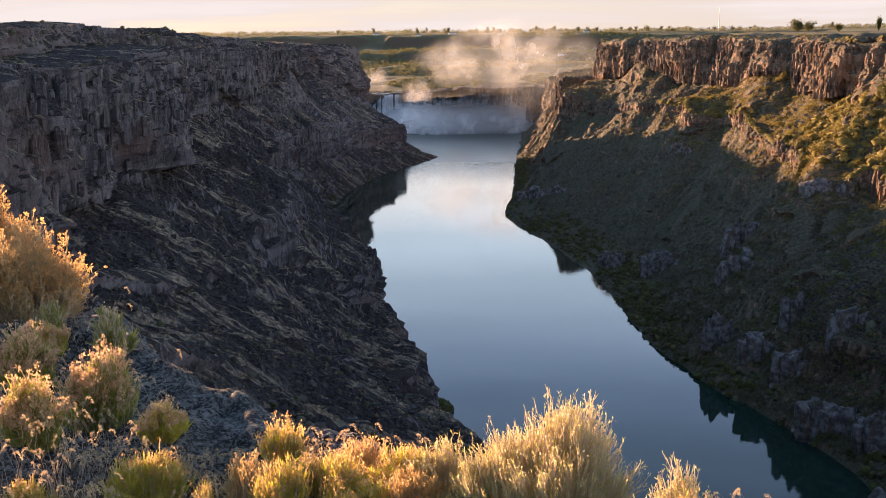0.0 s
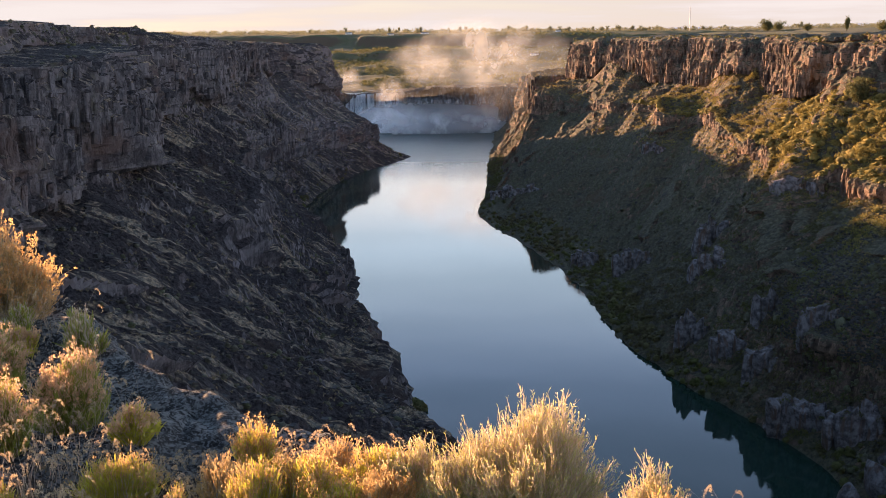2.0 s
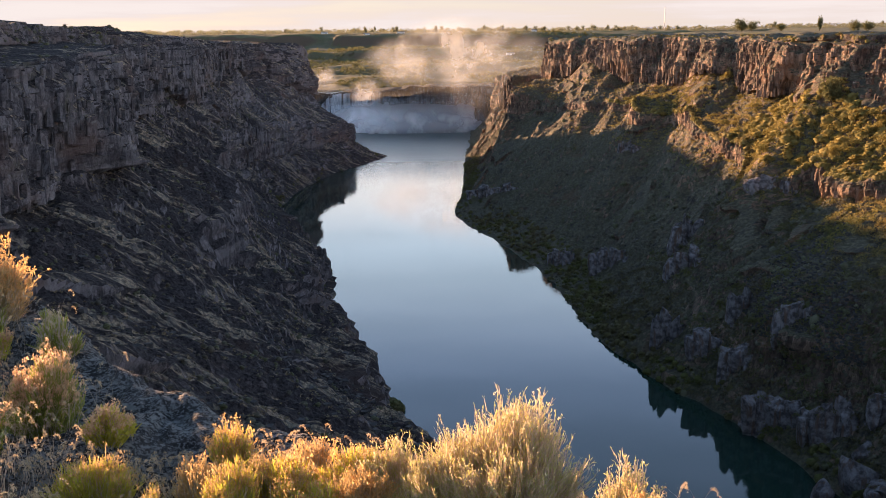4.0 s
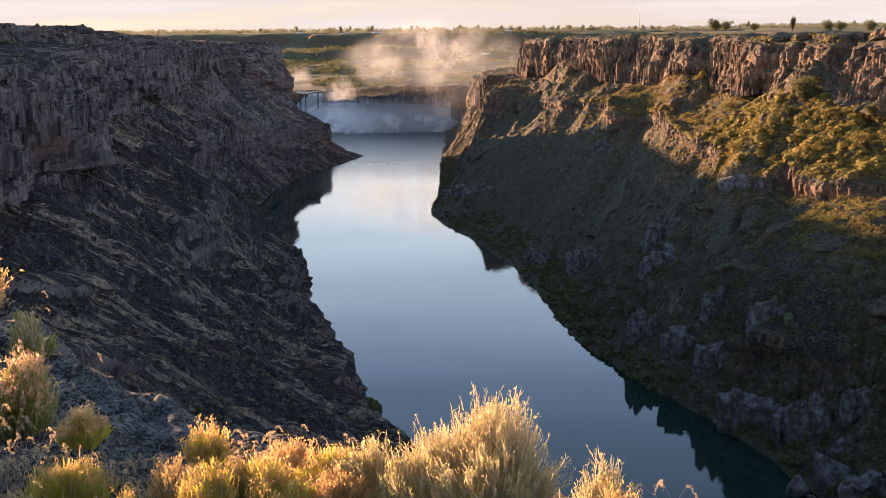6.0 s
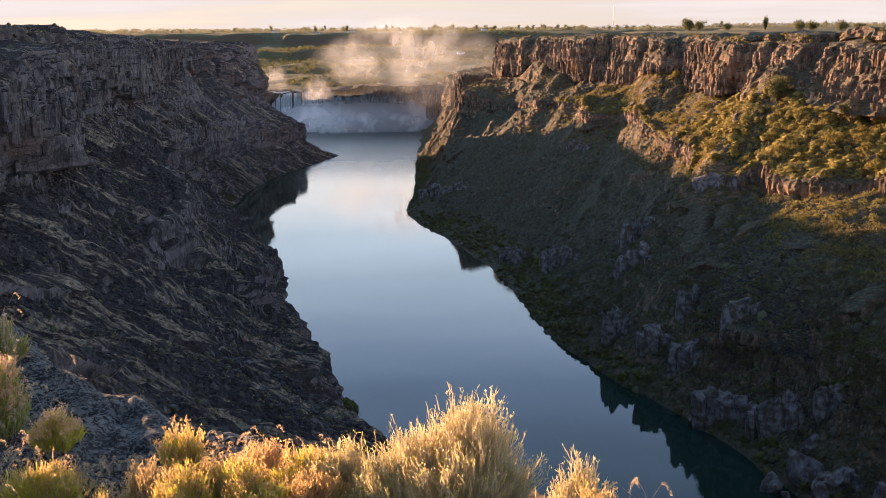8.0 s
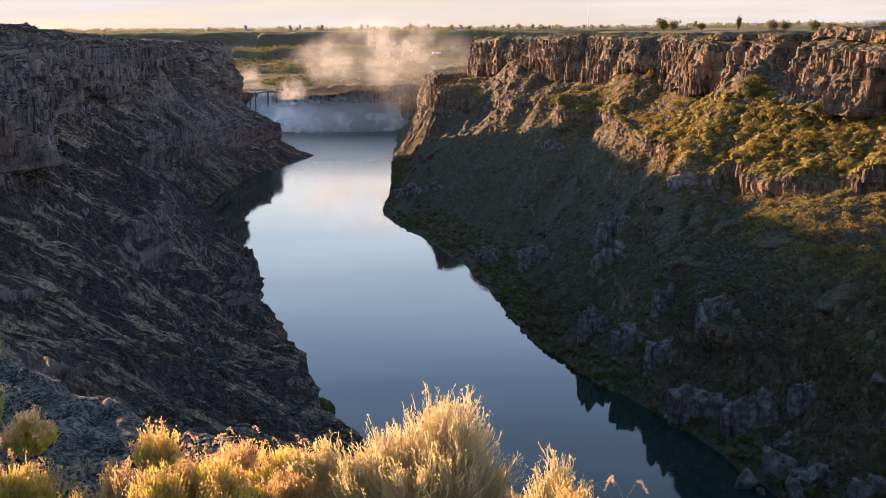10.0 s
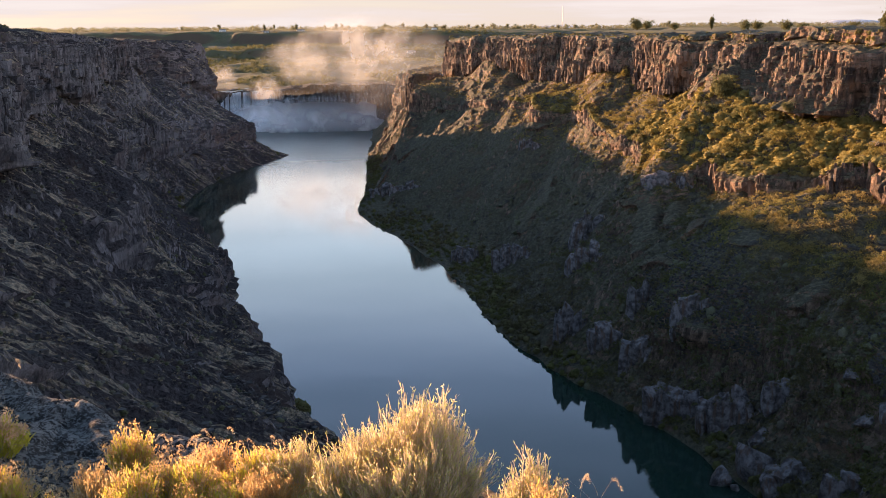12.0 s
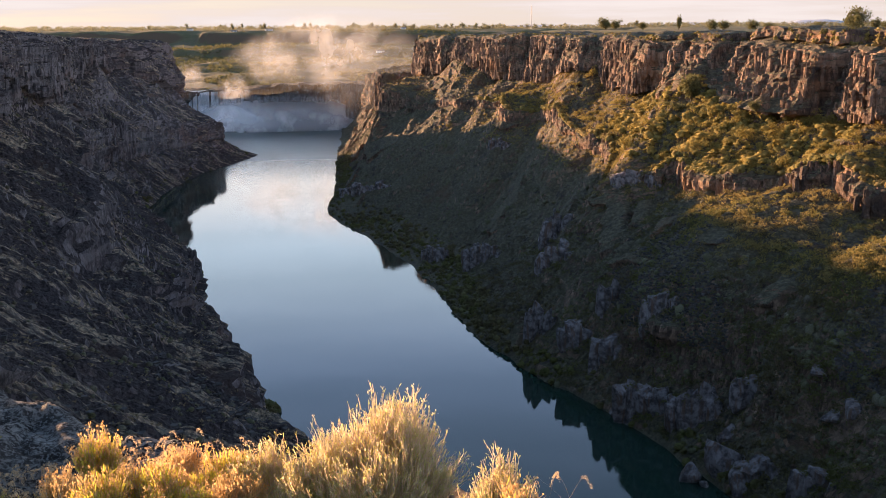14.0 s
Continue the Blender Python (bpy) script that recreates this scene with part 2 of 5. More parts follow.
# ---- the canyon walls: stations from near to far along each bank ----
# shore x, y and rim x, y
LEFT_PLAN = [(110, -200, 45, -200), (100, 0, 6, -20), (75, 130, -8, 4), (40, 260, -75, 130), (-1, 418, -131, 325), (-15, 485, -138, 430),
             (-36, 613, -142, 590), (-44, 705, -138, 655), (-60, 772, -200, 725), (-107, 866, -208, 850), (-95, 1069, -176, 1086),
             (-60, 1220, -165, 1238), (-32, 1285, -144, 1316), (-9, 1372, -137, 1352), (-60, 1430, -320, 1400), (-200, 1535, -620, 1550), (-235, 1680, -560, 1725), (-195, 1785, -330, 1800)]
# lower cliff: how far from shore to rim, foot and top; upper cliff: how far, foot and top; height of the set-back tier
LEFT_FORM = [(.5, 40, 60, .92, 112, 156, 0), (.3, 20, 45, .92, 112, 157, 0), (.2, 10, 40, .92, 112, 157, 0), (.1, 6, 35, .92, 112, 154, 6), (.06, 3, 32, .90, 112, 152, 10), (.06, 3, 32, .90, 112, 152, 10),
             (.08, 4, 30, .90, 118, 152, 8), (.08, 4, 24, .90, 120, 150, 6), (.25, 30, 52, .90, 118, 152, 9), (.35, 45, 75, .90, 120, 157, 5), (.35, 34, 70, .86, 112, 149, 0),
             (.35, 30, 60, .84, 105, 145, 0), (.36, 26, 50, .80, 88, 143, 0), (.36, 22, 36, .76, 66, 143, 0), (.3, 24, 45, .85, 95, 138, 0), (.2, 25, 40, .92, 100, 138, 0), (.2, 25, 45, .92, 100, 143, 0), (.15, 35, 60, .9, 110, 146, 0)]
RIGHT_PLAN = [(190, -200, 400, -200), (178, 60, 385, 60), (160, 250, 350, 260), (149, 370, 328, 420), (120, 475, 296, 560), (106, 549, 285, 730), (101, 650, 277, 890),
              (88, 755, 243, 1052), (62, 875, 203, 1190), (56, 935, 190, 1280), (71, 1058, 262, 1400), (89, 1288, 370, 1560), (107, 1463, 450, 1700), (128, 1684, 490, 1830), (150, 1770, 510, 1900)]
RIGHT_FORM = [(.6, 85, 100, .92, 118, 157, 0), (.6, 85, 100, .92, 118, 157, 0), (.6, 86, 100, .92, 118, 149, 7), (.64, 86, 98, .93, 117, 149, 7), (.63, 74, 87, .94, 117, 148, 7), (.67, 73, 85, .95, 116, 149, 3), (.72, 82, 92, .95, 114, 150, 0),
              (.71, 84, 94, .95, 113, 149, 0), (.64, 80, 92, .94, 111, 147, 0), (.5, 74, 92, .94, 108, 144, 0), (.36, 60, 86, .93, 108, 144, 0), (.2, 60, 98, .9, 116, 145, 0), (.13, 52, 92, .9, 110, 146, 0), (.1, 38, 80, .9, 104, 146, 0), (.1, 34, 66, .9, 98, 146, 0)]


tops = []  # points on the ledges behind each rim


def bank(name, plan, form, seed, material, label, fine, bow, crop_from, crop_out, back, saw, spur, band):
    """One canyon side as a sheet that runs from under the water over cliffs and talus to the plateau."""
    n = len(plan)
    s0 = np.linspace(0, n - 1, 4000)
    c = spline(plan, s0)
    mid = (c[:, :2] + c[:, 2:]) / 2
    ds = np.r_[0, np.hypot(*np.diff(mid, axis=0).T)]
    dist = np.hypot(mid[:, 0], mid[:, 1])
    behind = mid[:, 1] < 40
    dens = ds / np.clip(dist * fine, 0.55, 3.0) * np.where(behind, 0.05, 1) * np.where((mid[:, 1] < 230) & (mid[:, 0] > 0), 0.3, 1)
    cum = np.cumsum(dens)
    count = int(cum[-1])
    s = np.interp(np.linspace(0, cum[-1], count), cum, s0)
    arc = np.interp(s, s0, np.cumsum(ds))
    pl, fo = spline(plan, s), spline(form, s)
    shore, rim = pl[:, :2], pl[:, 2:]
    away = rim - shore
    away /= np.linalg.norm(away, axis=1)[:, None]
    ft, zt, zb, fc, zc, zr, tier = fo.T
    # fans of rubble that climb the cliffs, and an uneven rim
    calm = ramp(np.hypot(rim[:, 0], rim[:, 1]), 60, 250)
    zc = zc + np.clip(fbm(arc / 70, 0, 0, seed + 101, 3), -0.3, 1) * 13 * calm
    zt = zt + fbm(arc / 45, 3, 0, seed + 102, 3) * 5 * calm * np.clip(zt / 40, 0, 1)
    zb = np.minimum(zb + fbm(arc / 38, 6, 0, seed + 103, 3) * 6 * calm * np.clip(zb / 60, 0, 1), zc - 4)
    zb = np.maximum(zb, zt + 1.5)
    zr = zr + (fbm(arc / 30, 9, 0, seed + 104, 4) * 1.6 - ramp(fbm(arc / 26, 12, 0, seed + 105, 2), 0.35, 0.8) * 5) * calm
    # one grassy spur that climbs the cliff
    swell = np.exp(-((s - spur[0]) / spur[1]) ** 2) * spur[2]
    zc = zc + 16 * swell
    zt = zt - 1 * swell
    zb = zb + (zt + 2 - zb) * np.clip(swell * 1.5, 0, 1)
    ft = ft - 0.10 * swell
    ft = np.clip(ft + fbm(arc / 50, 15, 0, seed + 106, 3) * 0.05 * np.clip(ft / 0.3, 0, 1) * calm, 0.02, 0.9)
    curve = 0.8 + (bow - 0.8) * ramp(shore[:, 1], 430, 720)
    rows = []  # fraction, height, weight of cliff, metres behind the rim
    zero = np.zeros(count)
    for q in np.linspace(-0.06, 1, 104):
        rows.append((ft * q, zt * q ** curve if q > 0 else 40 * q + zero, zero + 0.12, zero))
    foot_b = len(rows)
    for q in np.linspace(0, 1, 28)[1:]:
        rows.append((ft + 0.03 * q, zt + (zb - zt) * q, zero + math.sin(math.pi * q) ** 0.4, zero))
    # a third cliff half way up the slope, where the bank has one
    shelf = ramp(s, band[0], band[0] + 0.35) * (1 - ramp(s, band[1] - 0.35, band[1]))
    for q in np.linspace(0, 1, 96)[1:]:
        plain_rise = q ** (1.2 - 0.35 * swell)
        stepped = np.interp(q, (0, band[2], band[2] + 0.1, 1), (0, band[3], band[4], 1))
        rough = 0.85 * shelf * float(ramp(q, band[2] - 0.01, band[2] + 0.02) * (1 - ramp(q, band[2] + 0.09, band[2] + 0.11)))
        rows.append((ft + 0.03 + (fc - ft - 0.03) * q, zb + (zc - zb) * (plain_rise + (stepped - plain_rise) * shelf), zero + 0.12 + rough, zero))
    foot_d = len(rows)
    for q in np.linspace(0, 1, 56)[1:]:
        rows.append((fc + (1 - fc) * q ** 1.6, zc + (zr - zc) * q, zero + (1 if q < 0.96 else 0.7), zero))
    for q in (1.5, 4, 8, 13, 19, 24, 27):
        rows.append((zero + 1, zr + 0.06 * q, zero + 0.4, zero + q * back))
    for q in np.linspace(0, 1, 20)[1:]:
        rows.append((zero + 1, zr + 1.6 + tier * q, np.where(tier > 2, 0.9, 0.3), zero + 28 * back + 3 * q))
    for q in (34, 40, 50, 65, 85, 110, 140, 180, 230):
        rows.append((zero + 1, zr + 1.8 + tier, zero, zero + q))
    f, z, cl, off = (np.array(k) for k in zip(*rows))
    px = shore[:, 0] + (rim - shore)[:, 0] * f + away[:, 0] * off
    py = shore[:, 1] + (rim - shore)[:, 1] * f + away[:, 1] * off
    near = ramp(np.hypot(px, py), 30, 170)
    a2 = arc[None, :] + 0 * f
    # buttresses and bays
    big = fbm(px * 0.011, py * 0.011, z * 0.004, seed, 3) * 12 * ramp(z, 0, 45) + fbm(px * 0.03, py * 0.03, 0, seed + 3, 2) * 3.0
    mid_d = fbm(px * 0.05, py * 0.05, z * 0.02, seed + 20, 3) * 6.5 - ramp(fbm(a2 / 34, z * 0.012, 0, seed + 22, 2), 0.15, 0.75) * 11
    # offset facets, each stepping forward of the last
    step = a2 / 74 + fbm(a2 / 120, z * 0.006, 0, seed + 24, 2) * 0.7
    cut = step - np.floor(step)
    facet = np.where(cut < 0.72, 1 - cut / 0.72, ramp(cut, 0.72, 1.0)) * (0.5 + lattice(np.floor(step + 0.14), 0 * step, 0 * step, seed + 25))
    upper = ramp(z, zc - 8, zc + 2)
    mid_d = mid_d * (0.3 + 0.7 * upper) + facet * saw * upper * (1.4 - 1.0 * ramp(rim[:, 1], 620, 820))
    big = big + spur[3] * np.exp(-((s - spur[4]) / spur[5]) ** 4) * ramp(z, zt - 34, zb) * (1 - ramp(z, zc - 4, zc + 10))
    if plan[0][0] > 150:  # a broad fan below the near bench
        big = big + 34 * np.exp(-((s - 2.95) / 0.8) ** 4) * ramp(z, 18, 60) * (1 - ramp(z, zt - 10, zt + 1))
    if plan[0][0] < 150:  # a rocky nose at the near end of the shaded bank
        big = big + 7 * np.exp(-((s - 4.12) / 0.13) ** 2) * (1 - ramp(z, 22, 40))
    warp = a2 + fbm(a2 * 0.05, z * 0.004, 0, seed + 30, 2) * 7
    col = warp / 5.5
    ci = np.floor(col)
    tall = lattice(ci, np.floor(z / 11 + lattice(ci, ci * 0, ci * 0, seed + 41) * 3), ci * 0, seed + 40)
    thin = warp / 2.3
    ti = np.floor(thin)
    pillars = np.sqrt(np.clip(1 - (2 * (col - ci) - 1) ** 2, 0, 1)) * 1.0 + tall * 2.8 + lattice(ti, np.floor(z / 6 + ti * 0.37), ti * 0, seed + 45) * 2.2
    layers = vnoise(z * 0.2, a2 * 0.006, 0, seed + 50) * 2.0 + vnoise(z * 0.55, a2 * 0.02, 0, seed + 51) * 0.9
    lay = z / 12.5 + fbm(a2 / 90, 0, 0, seed + 54, 3) * 0.8
    tread = ramp(lay - np.floor(lay), 0.70, 1.0) - (lay - np.floor(lay))
    layers = layers * 0.5 - tread * (1.0 if plan[0][0] < 150 else 0.45) * (3.5 + 2.5 * vnoise(a2 / 40, np.floor(lay) * 3.7, 0, seed + 55))
    jag = fbm(px * 0.4, py * 0.4, z * 0.3, seed + 60, 3) * 1.2
    # outcrops that stand out of the slope
    crop = ramp(fbm(a2 / 42, z / 16 + fbm(a2 / 60, 0, 0, seed + 66, 2), 0, seed + 65, 3), crop_from, crop_from + 0.16) * (1 - ramp(cl, 0.15, 0.6)) * ramp(z, 1, 14) * (off == 0)
    rocky = np.clip(cl + crop, 0, 1)
    push = big + cl * mid_d + np.clip(cl + crop * 0.45, 0, 1) * (pillars + layers + jag) + crop * crop_out + (1 - rocky) * fbm(px * 0.12, py * 0.12, z * 0.1, seed + 70, 3) * 1.2
    push = push * near * np.where(off > 0, np.clip(1 - off / 60, 0, 1), 1)
    # talus: rills down the slope and loose rubble
    bend = fbm(px * 0.03, py * 0.03, 0, seed + 80, 2)
    rill = np.abs(vnoise(a2 / 26 + bend * 0.8, z * 0.012, 0, seed + 81)) * 2.4 + np.abs(vnoise(a2 / 9 + bend, z * 0.02, 0, seed + 82)) * 1.5
    lift = (1 - rocky) * (fbm(px * 0.05, py * 0.05, 0, seed + 90, 4) * 3.0 - rill * (0.8 if plan[0][0] > 150 else 1.0) + fbm(px * 0.4, py * 0.4, 0, seed + 91, 3) * 1.3)
    lift = lift * ramp(z, 0.5, 14) * near * np.where(off > 0, 0.35, 1)
    flat = (off > 0) * fbm(px * 0.02, py * 0.02, 0, seed + 95, 4) * 1.5 * near
    x, y, h = px - away[:, 0] * push, py - away[:, 1] * push, z + lift + flat
    verts = np.stack([x, y, h], -1).reshape(-1, 3)
    ob = new(name, mesh_from(name, verts, sheet_faces(verts, len(rows), count), material))
    tagged(ob, label, "cliff", kind="structure")
    tops.append(np.stack([x, y, h], -1)[(off > 1) & (off < 70) & (np.hypot(px, py) > 150)])
    talus = (rocky < 0.3) & (off == 0) & (h > 0.15) & (np.hypot(px, py) > 90)
    return ob, np.stack([x, y, h], -1)[talus], rim, np.stack([x, y, h], -1)[(rocky < 0.5) & (f > fc - 0.3) & (off == 0) & (z > zb)], (np.stack([x, y, h], -1)[foot_b:foot_b + 27], np.stack([x, y, h], -1)[foot_d:foot_d + 55], arc)


left_wall, left_talus, left_rim, left_bench, left_faces = bank("canyon_wall_left", LEFT_PLAN, LEFT_FORM, 11, M_LEFT, "shaded dark basalt canyon wall with dry talus slope above the river", 0.0038, 1.15, 0.72, 3.0, 1.0, 7.0, (0, 1, 0, 0, 0, 1), (4.5, 6.6, 0.50, 0.44, 0.70))
right_wall, right_talus, right_rim, right_bench, right_faces = bank("canyon_wall_right", RIGHT_PLAN, RIGHT_FORM, 211, M_RIGHT, "sunlit columnar basalt canyon wall over shaded sagebrush slope", 0.0028, 1.5, 0.62, 3.0, 0.35, 19.0, (4.62, 0.30, 1.0, 24.0, 4.32, 0.52), (2.0, 3.75, 0.45, 0.36, 0.66))

# ---- the ground: one sheet to the horizon, cut by the canyon and the basin above the falls ----
def line_distance(x, y, pts):
    best = np.full(x.shape, 1e9)
    for (ax, ay), (bx, by) in zip(pts[:-1], pts[1:]):
        dx, dy = bx - ax, by - ay
        t = np.clip(((x - ax) * dx + (y - ay) * dy) / (dx * dx + dy * dy + 1e-9), 0, 1)
        best = np.minimum(best, np.hypot(x - ax - t * dx, y - ay - t * dy))
    return best


def inside(x, y, pts):
    odd = np.zeros(x.shape, bool)
    for (ax, ay), (bx, by) in zip(pts, pts[1:] + pts[:1]):
        cross = ((ay > y) != (by > y)) & (x < (bx - ax) * (y - ay) / (by - ay + 1e-9) + ax)
        odd ^= cross
    return odd


def basin_height(x, y):
    """The upper river's terraces behind the falls, then a low cliff, then farmland."""
    wob = fbm(x * 0.0022, y * 0.0022, 0, 501, 3) * 190 + fbm(x * 0.01, y * 0.01, 0, 505, 3) * 30
    yy = y + wob
    h = np.interp(yy, [1740, 1900, 2050, 2250, 2300, 2620, 2660, 2930, 2952, 3000, 3150], [55, 56, 60, 72, 80, 90, 104, 113, 141, 146, 148])
    return h + fbm(x * 0.02, y * 0.02, 0, 510, 4) * 3.0 + fbm(x * 0.006, y * 0.009, 0, 514, 3) * 6 * ramp(h, 57, 75) * (1 - ramp(h, 112, 140))


def ground_height(x, y):
    rim_poly = [tuple(p) for p in np.array(LEFT_PLAN)[:, 2:]] + [tuple(p) for p in np.array(RIGHT_PLAN)[::-1, 2:]]
    d = line_distance(x, y, rim_poly)
    ins = inside(x, y, rim_poly)
    signed = np.where(ins, -d, d)
    r = np.hypot(x, y)
    plateau = np.where(x < 60 + 0.03 * y, 159, 156) + fbm(x * 0.004, y * 0.004, 0, 520, 4) * 2.0
    plateau = plateau + (np.where(x > 300, 153.5, 147) - plateau) * ramp(y, 900, 1600)
    plateau = plateau + ramp(r, 3000, 4900) * 5
    h = -25 + (plateau + 20) * ramp(signed, 70, 130) + 4 * ramp(signed, 100, 160)
    across = ramp(x + 0.42 * (y - 1750) + 430, 0, 130) * (1 - ramp(x - 0.30 * (y - 1750) - 520, 0, 220))
    bas = basin_height(x, y)
    h = np.where(y > 1795, plateau + (np.minimum(bas, plateau) - plateau) * across, h)
    return h


angles = np.concatenate([np.linspace(-180, -28, 40)[:-1], np.linspace(-28, 38, 200)[:-1], np.linspace(38, 180, 50)])
radii = np.concatenate([np.linspace(60, 1700, 90)[:-1], np.linspace(1700, 3300, 150)[:-1], np.geomspace(3300, 4960, 40)])
aa, rr = np.meshgrid(np.radians(angles), radii)
gx, gy = rr * np.sin(aa), rr * np.cos(aa)
gz = ground_height(gx, gy)
plain = np.stack([gx, gy, gz], -1).reshape(-1, 3)
ground = new("ground", mesh_from("ground", plain, sheet_faces(plain, *gx.shape), M_PLAIN, True))
tagged(ground, "sagebrush plain and farmland reaching the horizon above the canyon", "ground", kind="structure")

# ---- the river below the falls ----
wx, wy = np.meshgrid(np.linspace(-330, 430, 60), np.linspace(-300, 1756, 160))
water = new("water", mesh_from("water", np.stack([wx, wy, wx * 0], -1).reshape(-1, 3), grid_faces(*wx.shape), M_WATER, True))
tagged(water, "calm blue-green river reflecting the pale morning sky", "river", kind="structure")
# ---- foreground ledge ----
def ledge_edge(x):
    return np.interp(x, [-14, -8, -5.5, -3.6, -2.1, -1.0, 0.1, 1.0, 2.0, 5, 9], [15.5, 14.6, 11.5, 9.7, 7.4, 6.3, 5.6, 4.72, 3.4, 1.0, -3])


def ledge_height(x, y):
    base = 158.33 - 0.12 * np.clip(y, 0, 5)
    wx2, wy2 = x + fbm(x * 0.7, y * 0.7, 0, 600, 3) * 0.5, y + fbm(x * 0.7, y * 0.7, 4, 602, 3) * 0.5
    steps = fbm(wx2 * 0.8, wy2 * 1.25, 0, 603, 3) * 3
    frac = steps - np.floor(steps)
    slabs = (np.floor(steps) + ramp(frac, 0.6, 1.0) - 0.5) * 0.035
    cracks = -np.clip(0.05 - np.abs(vnoise(wx2 * 1.3, wy2 * 1.9, 0, 605)), 0, 1) * 1.0 - np.clip(0.05 - np.abs(vnoise(wx2 * 2.6, wy2 * 1.1, 0, 606)), 0, 1) * 0.6
    h = base + slabs + cracks * ramp(y, 4.5, 6) + fbm(x * 2.2, y * 2.2, 0, 610, 3) * 0.016 + fbm(x * 5, y * 6, 0, 612, 3) * 0.026 + fbm(x * 15, y * 15, 0, 614, 2) * 0.012 + 0.03 * np.clip(y - 5.0, 0, 1.6) * ramp(x, -2.3, -1.5)
    # unseen rise left of the view, added to keep low sun off the ledge
    shade_rise = 1.1 * ramp(-x - 0.45 * y, 0.45, 1.0) * ramp(y, 9.0, 11.0)
    h = h + shade_rise - 0.11 * ramp(x, -1.75, -1.05) * ramp(y, 5.2, 5.9)
    over = y - ledge_edge(x) - fbm(x * 1.3, y * 0.2, 0, 620, 3) * 0.28
    return h - np.clip(over, 0, 1) * 0.5 - np.clip(over - 0.25, 0, None) * 2.3


def ledge_material():
    k = Nodes("lichened_basalt_ledge")
    a, b = k.noise(2.2, 6, 0.7), k.noise(22, 6, 0.75)
    col = k.mix(k.span(a, 0.35, 0.65), (0.022, 0.021, 0.022), (0.075, 0.071, 0.070))
    col = k.mix(k.span(k.noise(38, 4, 0.7), 0.50, 0.57, 0, 0.7), col, (0.36, 0.36, 0.35))
    col = k.mix(k.math("MULTIPLY", k.span(b, 0.47, 0.56), k.span(k.noise(3.5, 4, 0.6), 0.42, 0.58)), col, (0.34, 0.335, 0.32))
    pos = k.split(k.geo.outputs["Position"])
    soil = k.mix(k.span(b, 0.4, 0.65), (0.09, 0.058, 0.036), (0.27, 0.185, 0.115))
    near = k.math("ADD", pos[1], k.math("MULTIPLY", a, 2.2))
    col = k.mix(k.span(near, 5.8, 6.5), soil, col)
    fleck = k.noise(70, 4, 0.75)
    k.bump(k.math("ADD", k.math("ADD", b, a), k.math("MULTIPLY", fleck, 0.4)), 1.0, 0.08)
    return k.done(col, 0.9, 0.25)


lx, ly = np.meshgrid(np.concatenate([np.linspace(-12, -3.6, 60)[:-1], np.linspace(-3.6, 1.2, 190)[:-1], np.linspace(1.2, 6, 40)]), np.concatenate([np.linspace(-5, 4, 30)[:-1], np.linspace(4, 8.5, 190)[:-1], np.linspace(8.5, 16, 70)]))
ledge = new("rock_ledge", mesh_from("rock_ledge", np.stack([lx, ly, ledge_height(lx, ly)], -1).reshape(-1, 3), grid_faces(*lx.shape), ledge_material(), True))
tagged(ledge, "lichen-spotted dark basalt ledge at the canyon rim", "rock", kind="structure")
# ---- the falls ----
def falls_wall():
    s = np.linspace(0, 6, 300)
    plan = spline([(-270, 1815), (-118, 1768), (-50, 1776), (25, 1782), (90, 1768), (142, 1740), (200, 1700)], s)
    crest = np.interp(plan[:, 0], [-190, -110, -40, 40, 130, 200], [58, 57, 57, 65, 67, 70])
    rows = []
    for q in np.linspace(0, 1, 60):
        rows.append((q * crest - 3 * (1 - q), 6 * (1 - q) ** 2, 1.0))
    for q in (2, 6, 14, 30, 60):
        rows.append((crest + 0.02 * q, -q, 0.15))
    z, fwd, cl = (np.array([np.broadcast_to(r[k], s.shape) for r in rows]) for k in range(3))
    x = plan[:, 0] + 0 * z
    col = x / 5.2
    ci = np.floor(col)
    tall = lattice(ci, np.floor(z / 14), ci * 0, 700)
    push = fwd + cl * (tall * 1.2 + fbm(x * 0.05, z * 0.03, 0, 701, 4) * 6 + fbm(x * 0.3, z * 0.05, 0, 703, 3) * 1.6 + np.sqrt(np.clip(1 - (2 * (col - ci) - 1) ** 2, 0, 1)) * 1.5)
    y = plan[:, 1] - push
    h = z + fbm(x * 0.06, y * 0.05, 0, 702, 4) * 2.2 * ramp(z, 30, 60)
    ob = new("falls_cliff", mesh_from("falls_cliff", np.stack([x, y, h], -1).reshape(-1, 3), grid_faces(*x.shape), M_WET))
    tagged(ob, "dark wet basalt cliff under the waterfall", "cliff", kind="structure")


falls_wall()


def white_water():
    k = Nodes("falling_white_water")
    s = k.noise(0.6, 5, 0.7, (1, 1, 0.08))
    k.bump(s, 0.6, 0.5)
    return k.done(k.mix(k.span(s, 0.35, 0.6), (0.45, 0.50, 0.55), (0.86, 0.88, 0.9)), 0.7, 0.3)


M_WHITE = white_water()


